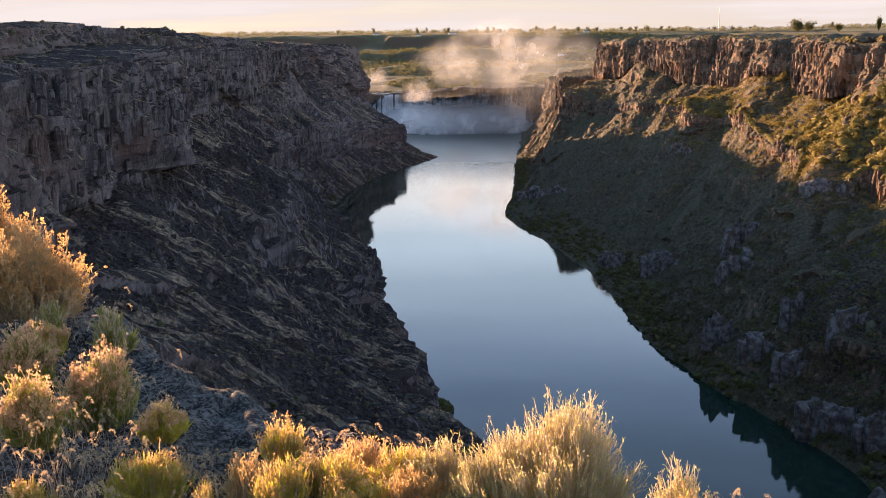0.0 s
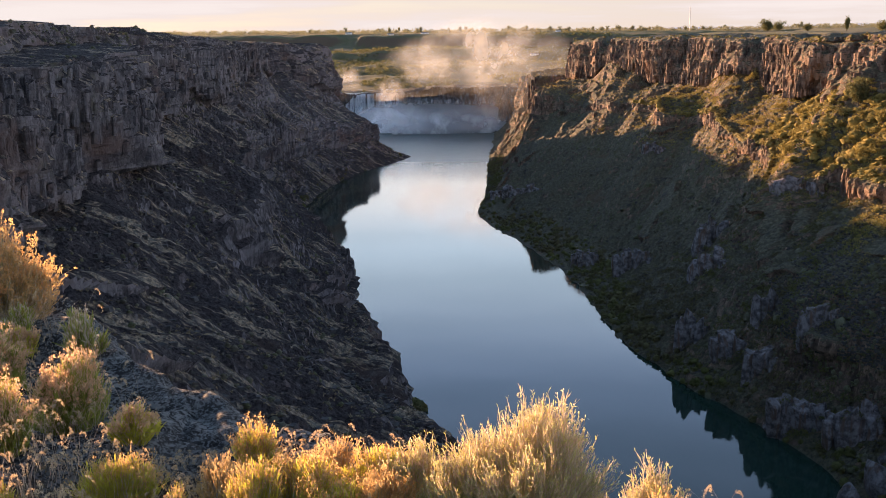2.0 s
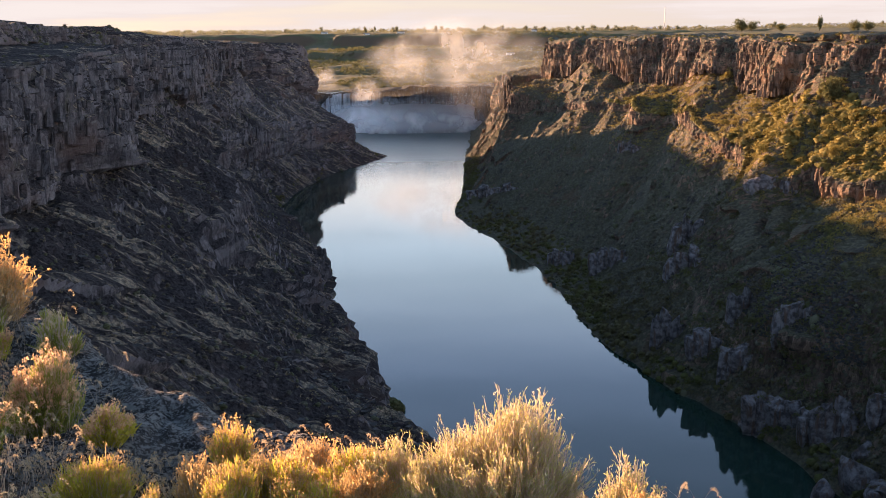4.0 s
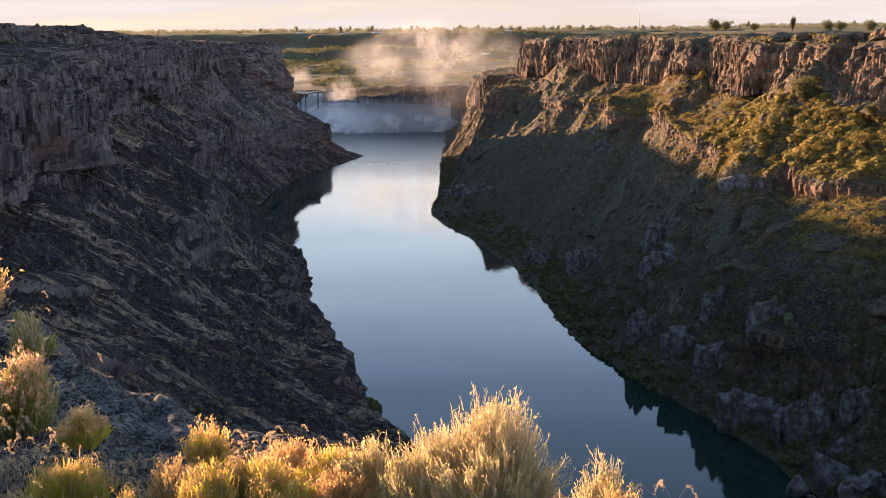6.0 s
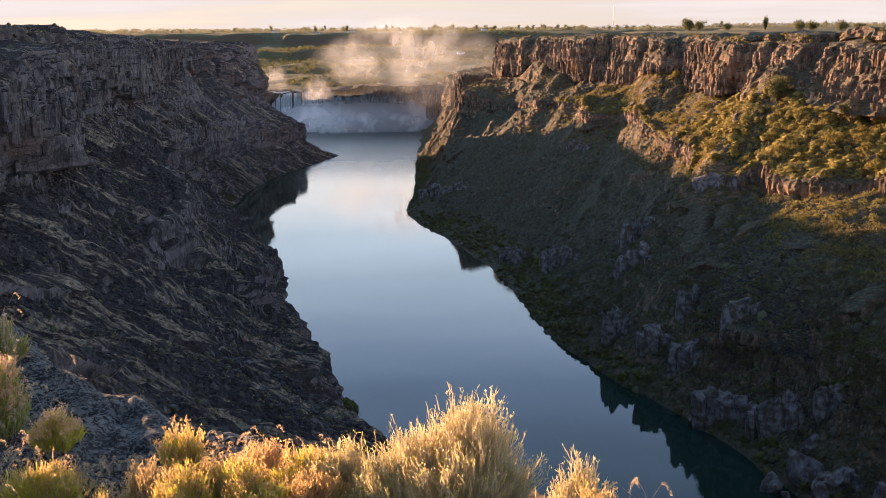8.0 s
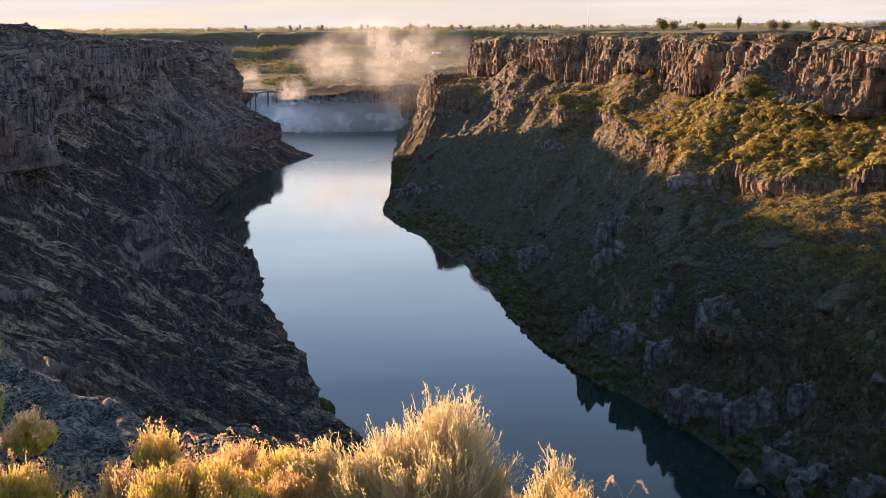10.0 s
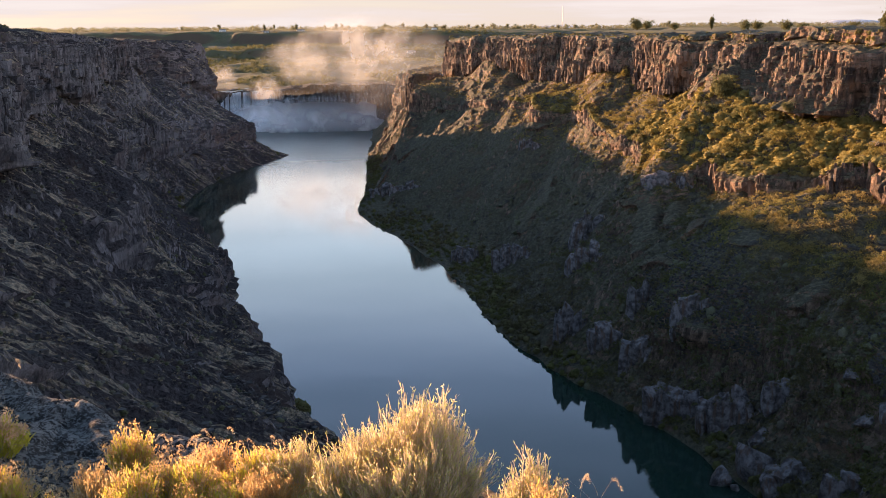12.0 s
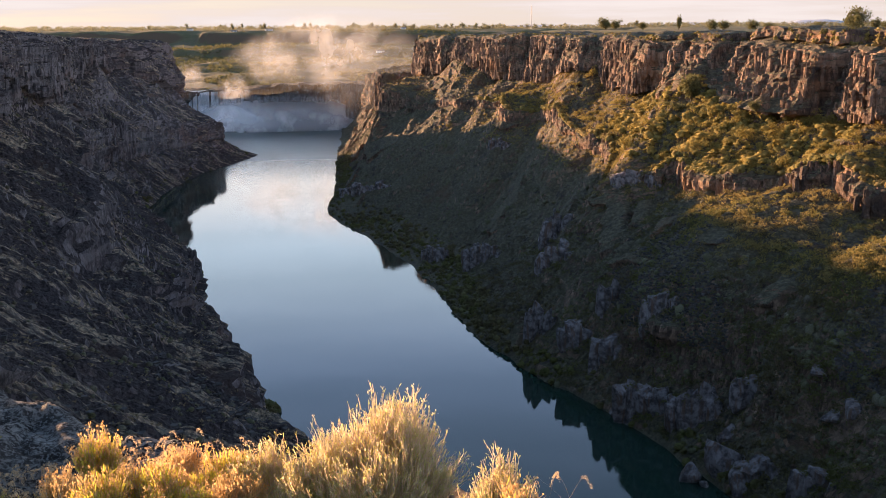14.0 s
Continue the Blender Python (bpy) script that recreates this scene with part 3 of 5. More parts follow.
def waterfall(x0, x1, top, foot, yy, seed):
    """One sheet of falling water with a rounded lip and torn edges."""
    cols, rows = 26, 34
    u, v = np.meshgrid(np.linspace(0, 1, cols), np.linspace(0, 1, rows))
    x = x0 + (x1 - x0) * u + vnoise(v * 4, u * 3, 0, seed) * 1.2 * v
    z = top + (foot - top) * v ** 1.2
    out = 6 * np.sqrt(v) + fbm(u * 5, v * 2, 0, seed + 1, 3) * 1.4
    y = yy - 5 - out + 5 * (1 - ramp(v, 0, 0.08))
    thick = np.concatenate([np.stack([x, y, z], -1).reshape(-1, 3), np.stack([x, y + 1.5, z - 0.5], -1).reshape(-1, 3)])
    f = grid_faces(rows, cols)
    ob = new("waterfall", mesh_from("waterfall", thick, np.concatenate([f, f[:, ::-1] + rows * cols]), M_WHITE, True))
    return tagged(ob, "white sheet of falling water over the dark cliff", "waterfall", group="sheets of the falls")


for i, (x0, x1, top, foot) in enumerate([(-117, -108, 56, 18), (-106, -100, 57, 20), (-98, -80, 57, 8), (-77, -66, 57, 5), (-63, -48, 57, 4), (-44, -38, 56, 3), (-30, -26, 57, 2)]):
    waterfall(x0, x1, top, foot, 1772, 720 + 5 * i)

river_x, river_y = np.meshgrid(np.linspace(-240, -20, 30), np.linspace(1768, 2000, 30))
upper = new("water_above_falls", mesh_from("water_above_falls", np.stack([river_x, river_y, 57.2 + 0 * river_x], -1).reshape(-1, 3), grid_faces(30, 30), M_WATER, True))
tagged(upper, "upper river at the lip of the falls", "river", kind="structure")


# ---- spray and haze: loose drifting veils, thin at their edges ----
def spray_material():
    k = Nodes("drifting_spray_and_haze")
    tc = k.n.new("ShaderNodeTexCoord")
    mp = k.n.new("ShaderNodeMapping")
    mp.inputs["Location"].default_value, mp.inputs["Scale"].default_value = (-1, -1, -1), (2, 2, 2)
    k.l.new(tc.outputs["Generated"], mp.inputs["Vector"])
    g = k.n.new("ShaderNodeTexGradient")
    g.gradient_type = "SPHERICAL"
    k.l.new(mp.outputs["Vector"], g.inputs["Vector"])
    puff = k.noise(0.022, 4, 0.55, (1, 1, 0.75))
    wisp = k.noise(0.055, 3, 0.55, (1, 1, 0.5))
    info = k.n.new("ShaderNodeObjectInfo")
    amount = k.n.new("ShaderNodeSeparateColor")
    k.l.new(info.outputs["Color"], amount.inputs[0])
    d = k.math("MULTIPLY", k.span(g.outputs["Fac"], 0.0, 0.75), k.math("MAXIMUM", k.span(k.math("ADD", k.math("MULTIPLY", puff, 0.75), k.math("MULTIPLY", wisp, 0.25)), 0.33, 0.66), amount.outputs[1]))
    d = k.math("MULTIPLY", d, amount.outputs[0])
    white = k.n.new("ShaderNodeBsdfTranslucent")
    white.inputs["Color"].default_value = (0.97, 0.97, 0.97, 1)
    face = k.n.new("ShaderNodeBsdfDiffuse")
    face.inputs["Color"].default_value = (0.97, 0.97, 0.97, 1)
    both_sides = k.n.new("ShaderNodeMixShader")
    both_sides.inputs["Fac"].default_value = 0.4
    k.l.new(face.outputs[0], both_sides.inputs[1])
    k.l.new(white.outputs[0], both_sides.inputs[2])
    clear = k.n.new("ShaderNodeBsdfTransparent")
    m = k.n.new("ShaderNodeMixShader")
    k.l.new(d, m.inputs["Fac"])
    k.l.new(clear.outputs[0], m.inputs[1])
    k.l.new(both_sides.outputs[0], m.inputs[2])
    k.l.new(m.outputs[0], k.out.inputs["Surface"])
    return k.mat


M_SPRAY = spray_material()


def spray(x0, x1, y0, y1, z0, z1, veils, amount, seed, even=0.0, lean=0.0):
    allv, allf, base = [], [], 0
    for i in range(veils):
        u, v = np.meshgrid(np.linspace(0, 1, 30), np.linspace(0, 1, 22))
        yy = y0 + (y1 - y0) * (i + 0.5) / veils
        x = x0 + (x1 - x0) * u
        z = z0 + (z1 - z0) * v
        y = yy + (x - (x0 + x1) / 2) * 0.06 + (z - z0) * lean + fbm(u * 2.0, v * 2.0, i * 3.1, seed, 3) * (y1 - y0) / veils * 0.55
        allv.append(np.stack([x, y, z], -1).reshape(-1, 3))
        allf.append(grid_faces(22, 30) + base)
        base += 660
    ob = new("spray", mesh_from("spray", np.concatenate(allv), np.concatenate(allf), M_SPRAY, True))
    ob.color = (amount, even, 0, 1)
    tagged(ob, "thin sheet of white falls mist and canyon haze", "mist", kind="stuff")


spray(-140, 60, 1660, 1667, -55, 70, 1, 1.0, 801, 0.55, 0.8)
spray(-128, 30, 1640, 1650, -50, 60, 1, 1.0, 803, 0.6, 0.8)
spray(-135, 230, 1620, 1630, -50, 56, 1, 0.8, 805, 0.35, 0.8)
spray(-70, -6, 1702, 1708, 30, 98, 1, 0.55, 807, 0.2)
spray(-132, -74, 1702, 1708, 40, 112, 1, 0.30, 811, 0.1)
spray(-70, 270, 1700, 1720, 46, 190, 1, 0.36, 821, 0.3)
spray(-50, 170, 1680, 1695, 58, 160, 1, 0.36, 825, 0.15)
spray(-70, 110, 1735, 1750, 50, 150, 1, 0.28, 827)
spray(20, 320, 1720, 1740, 50, 160, 1, 0.18, 829, 0.3)
spray(-190, 310, 1700, 1710, -85, 80, 1, 0.70, 831, 0.6, 0.25)
# two faint sheets hung across the canyon, standing in for distance haze
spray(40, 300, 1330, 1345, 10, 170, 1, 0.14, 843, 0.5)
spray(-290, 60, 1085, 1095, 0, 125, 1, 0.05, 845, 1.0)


# ---- small plant clumps on the slopes ----
def clump_mesh(name, places, sizes, tris, seed, material, squash=0.75):
    """Many rounded shrubs built of leaf-sized triangles."""
    r = np.random.default_rng(seed)
    n = len(places)
    d = r.normal(size=(n, tris, 3))
    d[..., 2] = np.abs(d[..., 2]) * 0.9 + 0.05
    d /= np.linalg.norm(d, axis=2)[..., None]
    lump = 0.72 + 0.35 * r.random((n, tris, 1))
    c = d * lump * sizes[:, None, None]
    c[..., 2] *= squash
    c += places[:, None, :]
    leaf = (2.6 / math.sqrt(tris)) * sizes[:, None, None, None]
    side = r.normal(size=(n, tris, 3, 3)) * 0.42
    v = c[:, :, None, :] + side * leaf
    verts = v.reshape(-1, 3)
    return mesh_from(name, verts, np.arange(len(verts)).reshape(-1, 3), material)


def dome_mesh(name, places, sizes, sides, seed, material, squash=1.0, sprigs=22):
    """Many low rounded shrubs, each one uneven dome with a ragged skin and a few loose sprigs."""
    r = np.random.default_rng(seed)
    n = len(places)
    levels = [(-0.45, 0.7), (0.22, 1.0), (0.66, 0.78)] if sides > 5 else [(-0.4, 0.85), (0.45, 0.9)]
    last = len(levels) - 1
    rings = []
    for z, rad in levels:
        a = np.linspace(0, 2 * math.pi, sides, endpoint=False)[None, :] + r.uniform(0, 6.28, (n, 1))
        k = rad * r.uniform(0.68, 1.2, (n, sides))
        rings.append(np.stack([np.cos(a) * k, np.sin(a) * k, (z + r.uniform(-0.16, 0.16, (n, sides))) * squash], -1))
    apex = np.stack([r.normal(size=n) * 0.15, r.normal(size=n) * 0.15, squash * r.uniform(0.95, 1.2, n)], -1)[:, None, :]
    v = np.concatenate(rings + [apex], 1) * sizes[:, None, None] + places[:, None, :]
    f = []
    for i in range(last):
        for k in range(sides):
            a, b = i * sides + k, i * sides + (k + 1) % sides
            f += [(a, b, b + sides), (a, b + sides, a + sides)]
    for k in range(sides):
        f.append((last * sides + k, last * sides + (k + 1) % sides, (last + 1) * sides))
    f = (np.array(f)[None] + (np.arange(n) * ((last + 1) * sides + 1))[:, None, None]).reshape(-1, 3)
    d = r.normal(size=(n, sprigs, 3))
    d[..., 2] = np.abs(d[..., 2])
    d /= np.linalg.norm(d, axis=2)[..., None]
    c = places[:, None, :] + d * (sizes[:, None, None] * np.array([1.0, 1.0, squash]))
    t = (c[:, :, None, :] + r.normal(size=(n, sprigs, 3, 3)) * 0.15 * sizes[:, None, None, None]).reshape(-1, 3)
    base = v.reshape(-1, 3)
    return mesh_from(name, np.concatenate([base, t]), np.concatenate([f, np.arange(len(t)).reshape(-1, 3) + len(base)]), material, True)


def pick(points, count, seed, far=1500, low=2.0):
    r = np.random.default_rng(seed)
    d = np.hypot(points[:, 0], points[:, 1])
    az = np.degrees(np.arctan2(points[:, 0], points[:, 1]))
    ok = (points[:, 1] > 60) & (d < far) & (az > -30) & (az < 40) & (points[:, 2] > low)
    p = points[ok]
    dens = 0.5 + 0.5 * vnoise(p[:, 0] * 0.03, p[:, 1] * 0.03, 0, seed)
    return p[r.choice(len(p), count, p=dens / dens.sum(), replace=False)]


def scrub_paint(name, dull, green, tip, translucent):
    """Leaves in drifts: dull and green patches, paler shoots, a little of each plant's own."""
    k = Nodes(name)
    drift = k.span(k.noise(0.028, 4, 0.6), 0.42, 0.58)
    shoots = k.math("ADD", k.math("MULTIPLY", k.span(k.noise(2.6, 4, 0.7), 0.36, 0.66), 0.55), k.math("MULTIPLY", k.geo.outputs["Random Per Island"], 0.4))
    col = k.mix(shoots, k.mix(drift, dull, green), tip)
    k.done(col, 0.9, 0.15)
    t = k.n.new("ShaderNodeBsdfTranslucent")
    k.l.new(col, t.inputs["Color"])
    x = k.n.new("ShaderNodeMixShader")
    x.inputs["Fac"].default_value = translucent
    k.l.new(k.bsdf.outputs[0], x.inputs[1])
    k.l.new(t.outputs[0], x.inputs[2])
    k.l.new(x.outputs[0], k.out.inputs["Surface"])
    return k.mat


M_SHRUB = plain_paint("round_shrub_leaves", (0.13, 0.115, 0.034), (0.40, 0.31, 0.10), 0.3, 0.9, 0.4)
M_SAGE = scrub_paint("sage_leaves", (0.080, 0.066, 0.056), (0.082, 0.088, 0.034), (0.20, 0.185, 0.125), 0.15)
# yellow scrub leaves with the gold of low sun added to their colour
M_SUNGOLD = scrub_paint("sun_gilded_shrub_leaves", (0.15, 0.115, 0.052), (0.13, 0.125, 0.034), (0.38, 0.30, 0.11), 0.35)
M_DRYGRASS = plain_paint("dry_bunchgrass", (0.17, 0.13, 0.075), (0.36, 0.28, 0.17), 0.3, 0.9, 0.15)

rs = np.random.default_rng(5)
spots = pick(right_talus, 14000, 901, 1500, 0.2)
# same scatter split by height: sunlit gold colour above, dull sage below
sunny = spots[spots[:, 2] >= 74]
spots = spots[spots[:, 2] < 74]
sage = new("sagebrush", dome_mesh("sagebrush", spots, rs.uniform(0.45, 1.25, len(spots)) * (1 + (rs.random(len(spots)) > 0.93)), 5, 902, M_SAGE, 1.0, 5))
tagged(sage, "grey-green sagebrush scattered over the canyon slope", "sagebrush", kind="stuff")
bench_part = right_talus[(np.hypot(right_talus[:, 0], right_talus[:, 1]) < 1000) & (right_talus[:, 2] > 64)]
spots = pick(bench_part, 4200, 903, 1100, 64)
cover = new("bench_scrub", clump_mesh("bench_scrub", sunny, rs.uniform(0.5, 1.3, len(sunny)), 20, 924, M_SUNGOLD, 0.9))
tagged(cover, "low scrub covering the benches, coloured sunlit gold", "shrubs", kind="stuff")
gold = new("rabbitbrush_scrub", clump_mesh("rabbitbrush_scrub", spots, rs.uniform(0.8, 2.2, len(spots)), 46, 904, M_SUNGOLD, 0.9))
tagged(gold, "yellow-green scrub on the sunlit benches", "shrubs", kind="stuff")
spots = pick(left_talus, 8000, 905)
tuft = new("bunchgrass", clump_mesh("bunchgrass", spots, rs.uniform(0.35, 0.9, len(spots)), 9, 906, M_DRYGRASS, 0.6))
tagged(tuft, "pale dry bunchgrass on the dark talus", "grass", kind="stuff")
spots = pick(left_talus, 3000, 907)
scrub = new("dark_scrub", dome_mesh("dark_scrub", spots, rs.uniform(0.4, 1.3, len(spots)), 6, 908, M_SAGE, 1.0, 6))
tagged(scrub, "dark green scrub on the shaded talus", "shrubs", kind="stuff")
for k, (count, cover) in enumerate([(1500, M_SAGE), (1500, M_SUNGOLD)]):
    spots = pick(tops[k], count, 919 + k, 1500)
    scrub = new("rim_scrub", dome_mesh("rim_scrub", spots, 0.35 + 1.5 * rs.random(len(spots)) ** 3, 6, 921 + k, cover, 0.8, 8))
    tagged(scrub, ("grey-green" if k == 0 else "yellowed") + " low scrub along the canyon rim", "shrubs", kind="stuff")
brink = right_faces[0][-4:, :].reshape(-1, 3)
brink = brink[(np.hypot(brink[:, 0], brink[:, 1]) < 1000) & (brink[:, 1] > 330)]
brink = brink[rs.choice(len(brink), 900, replace=False)]
hedge = new("brink_shrubs", dome_mesh("brink_shrubs", brink, 0.8 + 2.2 * rs.random(900) ** 2, 8, 923, M_SUNGOLD, 0.9, 24))
tagged(hedge, "golden-green shrubs along the edge of the lower cliff", "shrubs", kind="stuff")
spur_spots = right_bench[(right_bench[:, 1] > 480) & (right_bench[:, 1] < 720) & (right_bench[:, 2] > 84)]
spur_spots = spur_spots[rs.choice(len(spur_spots), 900)]
spur = new("spur_shrubs", dome_mesh("spur_shrubs", spur_spots, 1.2 + 3.2 * rs.random(900) ** 2.5, 10, 909, M_SHRUB, 0.85, 34))
tagged(spur, "golden-green rounded scrub crowding the sunlit spur", "shrubs", kind="stuff")

fan_spots = np.concatenate([right_talus, right_bench])
fan_spots = fan_spots[(fan_spots[:, 1] > 325) & (fan_spots[:, 1] < 480) & (fan_spots[:, 2] > 69) & (fan_spots[:, 2] < 96) & (fan_spots[:, 0] < 275)]
fan_spots = fan_spots[rs.choice(len(fan_spots), 1100)] + rs.normal(size=(1100, 3)) * (1.5, 1.5, 0)
# leaf colour carries the sunlit gold of this slope
fan = new("fan_shrubs", clump_mesh("fan_shrubs", fan_spots, 0.9 + 2.0 * rs.random(1100) ** 2, 48, 927, M_SUNGOLD, 1.0))
tagged(fan, "rabbitbrush crowding the slope below the cliff, coloured sunlit gold", "shrubs", kind="stuff")


# ---- trees on the plain ----
M_BARK = plain_paint("grey_bark", (0.07, 0.055, 0.04), (0.15, 0.12, 0.09), 4, 0.9)
# leaf greens paled and greyed to stand for haze over distance
M_LEAF = plain_paint("haze_paled_cottonwood_leaves", (0.14, 0.145, 0.088), (0.29, 0.28, 0.18), 0.4, 0.85, 0.5)


def tube(points, radii, sides):
    """Vertices and quads of a tapered tube along points."""
    pts = np.asarray(points, float)
    v, f = [], []
    for i, p in enumerate(pts):
        d = pts[min(i + 1, len(pts) - 1)] - pts[max(i - 1, 0)]
        d /= np.linalg.norm(d) + 1e-9
        a = np.cross(d, (0.31, 0.86, 0.4))
        a /= np.linalg.norm(a) + 1e-9
        b = np.cross(d, a)
        for k in range(sides):
            w = 2 * math.pi * k / sides
            v.append(p + (a * math.cos(w) + b * math.sin(w)) * radii[i])
    for i in range(len(pts) - 1):
        for k in range(sides):
            f.append((i * sides + k, i * sides + (k + 1) % sides, (i + 1) * sides + (k + 1) % sides, (i + 1) * sides + k))
    return v, f


def tree(height, spread, seed, tall=1.0, leaves=500, leaf=0.05, green=None):
    """A tapered trunk with limbs, and a crown of loose leaf clumps."""
    r = np.random.default_rng(seed)
    root = new("tree")
    v, f = tube([(0, 0, -0.5), (0.05 * height * 0.2, 0, height * 0.3), (0, 0.02 * height, height * 0.75)], [height * 0.03, height * 0.02, height * 0.006], 6)
    tips = []
    for i in range(9):
        a, z0 = r.uniform(0, 6.28), height * r.uniform(0.08, 0.55)
        tip = np.array([math.cos(a) * spread * r.uniform(0.3, 0.5), math.sin(a) * spread * r.uniform(0.3, 0.5), min(height * 0.92, z0 + height * r.uniform(0.15, 0.4) * tall)])
        lv, lf = tube([(0, 0, z0), tip * (0.5, 0.5, 0.45) + (0, 0, z0 * 0.55), tip], [height * 0.012, height * 0.008, height * 0.003], 4)
        f += [tuple(k + len(v) for k in q) for q in lf]
        v += lv
        tips.append(tip)
    tips.append(np.array([0, 0, height * 0.85]))
    part("trunk", mesh_from("trunk", v, f, M_BARK), root)
    tips = np.array(tips)
    c = tips[r.integers(0, len(tips), leaves)] + r.normal(size=(leaves, 3)) * (spread * 0.13, spread * 0.13, height * 0.09)
    ball = r.normal(size=(leaves, 3))
    ball /= np.linalg.norm(ball, axis=1)[:, None]
    ball *= (r.random((leaves, 1)) ** 0.45) * (0.8 + 0.3 * vnoise(ball[:, :1] * 2.2 + seed, ball[:, 1:2] * 2.2, ball[:, 2:] * 2.2, seed))
    ball = ball * (spread * 0.5, spread * 0.5, height * 0.48) + (0, 0, height * 0.46)
    c = np.where(r.random((leaves, 1)) < 0.68, ball, c)
    c[:, 2] = np.abs(c[:, 2] - height * 0.06) + height * 0.06
    tri = c[:, None, :] + r.normal(size=(leaves, 3, 3)) * height * leaf
    part("crown", mesh_from("crown", tri.reshape(-1, 3), np.arange(leaves * 3).reshape(-1, 3), green or M_LEAF), root)
    return root


def put_tree(base, az, dist, scale, group, label, turn):
    x, y = dist * math.sin(radians(az)), dist * math.cos(radians(az))
    z = max(float(ground_height(np.array([x]), np.array([y]))[0]), 156.0 if dist < 1050 else 0)
    t = copy_thing(base, pose(x, y, z, 0, 0, turn))
    t.scale = (scale, scale, scale)
    return tagged(t, label, "tree", group=group)


rt = random.Random(77)
M_DARKLEAF = plain_paint("dark_tree_leaves", (0.066, 0.070, 0.030), (0.21, 0.195, 0.085), 0.4, 0.85, 0.35)
KINDS = [tree(11, 10, 31), tree(9, 10, 32), tree(14, 8, 33, 1.4), tree(12, 12, 34), tree(15, 4.5, 35, 1.6)]
NEAR = [tree(11, 11, 41, 1.0, 2200, 0.034, M_DARKLEAF), tree(9, 11, 42, 1.0, 2200, 0.034, M_DARKLEAF), tree(13, 11, 43, 1.2, 2600, 0.034, M_DARKLEAF), tree(12, 13, 44, 1.0, 2600, 0.034, M_DARKLEAF), tree(15, 5, 45, 1.6, 1800, 0.034, M_DARKLEAF)]
for i in range(190):
    az = rt.triangular(-11, 32, 4)
    k = rt.choice((KINDS[0], KINDS[1], KINDS[3], KINDS[0], KINDS[2]))
    put_tree(k, az, rt.uniform(3150, 4300), rt.uniform(0.75, 1.5), "trees along the horizon", "distant green cottonwood on the farmland horizon", rt.uniform(0, 360))
for i in range(70):
    az = rt.uniform(-4.2, 8.5)
    put_tree(rt.choice(KINDS[:4]), az, rt.uniform(2050, 2850), rt.uniform(0.4, 0.8), "trees on the terraces", "small sunlit tree on the terraces above the falls", rt.uniform(0, 360))
for az, dist, k, sc in [(14.6, 1500, 0, 1.0), (18.2, 1250, 3, 1.15), (18.7, 1260, 1, 1.3), (20.1, 1300, 1, 1.0), (21.95, 1000, 4, .7), (23.6, 1100, 0, 1.0), (24.2, 1120, 1, 1.1), (25.6, 1050, 0, .95), (26.4, 1060, 1, .8), (28.8, 900, 1, .7), (30.4, 660, 3, 1.12), (31.4, 800, 2, .6), (31.9, 820, 0, .6), (12.5, 1700, 1, .9)]:
    put_tree(NEAR[k], az, dist, sc, "trees on the near plateau", "rounded dark green tree standing on the plateau", dist * 7 % 360)
for x, y, z, k, sc in [(258, 616, 115, 2, 1.2), (248, 612, 108, 1, 0.7), (264, 543, 113.5, 0, 0.6), (253, 594, 108, 1, 0.6)]:
    t = copy_thing(NEAR[k], pose(x, y, z, 0, 0, x * 3))
    t.scale = (sc, sc, sc)
    tagged(t, "dark green tree growing against the basalt cliff", "tree", group="trees below the cliff")
for k in KINDS + NEAR:
    for o in (*k.children_recursive, k):
        bpy.data.objects.remove(o)

# ---- the rest of the tree line, too far to tell apart ----
az_far = np.radians(rs.uniform(-13, 33, 900))
d_far = rs.uniform(3150, 4000, 900)
belt = np.stack([d_far * np.sin(az_far), d_far * np.cos(az_far), np.zeros(900)], 1)
belt = belt[vnoise(belt[:, 0] * 0.004, belt[:, 1] * 0.004, 0, 950) > -0.3]
belt[:, 2] = ground_height(belt[:, 0], belt[:, 1])
far_wood = new("far_tree_line", clump_mesh("far_tree_line", belt, rs.uniform(6.5, 13, len(belt)), 110, 951, M_LEAF, 1.1))
tagged(far_wood, "belt of distant farmland trees with haze-paled leaves", "trees", kind="stuff")
scrub_az, scrub_d = np.radians(rs.uniform(-6, 11, 15000)), rs.uniform(1775, 3050, 15000)
low = np.stack([scrub_d * np.sin(scrub_az), scrub_d * np.cos(scrub_az), np.zeros(15000)], 1)
low[:, 2] = ground_height(low[:, 0], low[:, 1])
low = low[(vnoise(low[:, 0] * 0.008, low[:, 1] * 0.008, 0, 955) > -0.35) & (low[:, 2] > 52)]
terrace_scrub = new("terrace_scrub", clump_mesh("terrace_scrub", low, 1.2 + 4.2 * rs.random(len(low)) ** 2, 11, 956, M_DARKLEAF, 0.9))
tagged(terrace_scrub, "yellow-green scrub and small trees on the terraces above the falls", "shrubs", kind="stuff")

# ---- big round shrubs on the benches and along the lower slope ----
M_RIVERGREEN = scrub_paint("riverside_leaves", (0.075, 0.056, 0.038), (0.076, 0.088, 0.022), (0.185, 0.165, 0.066), 0.2)


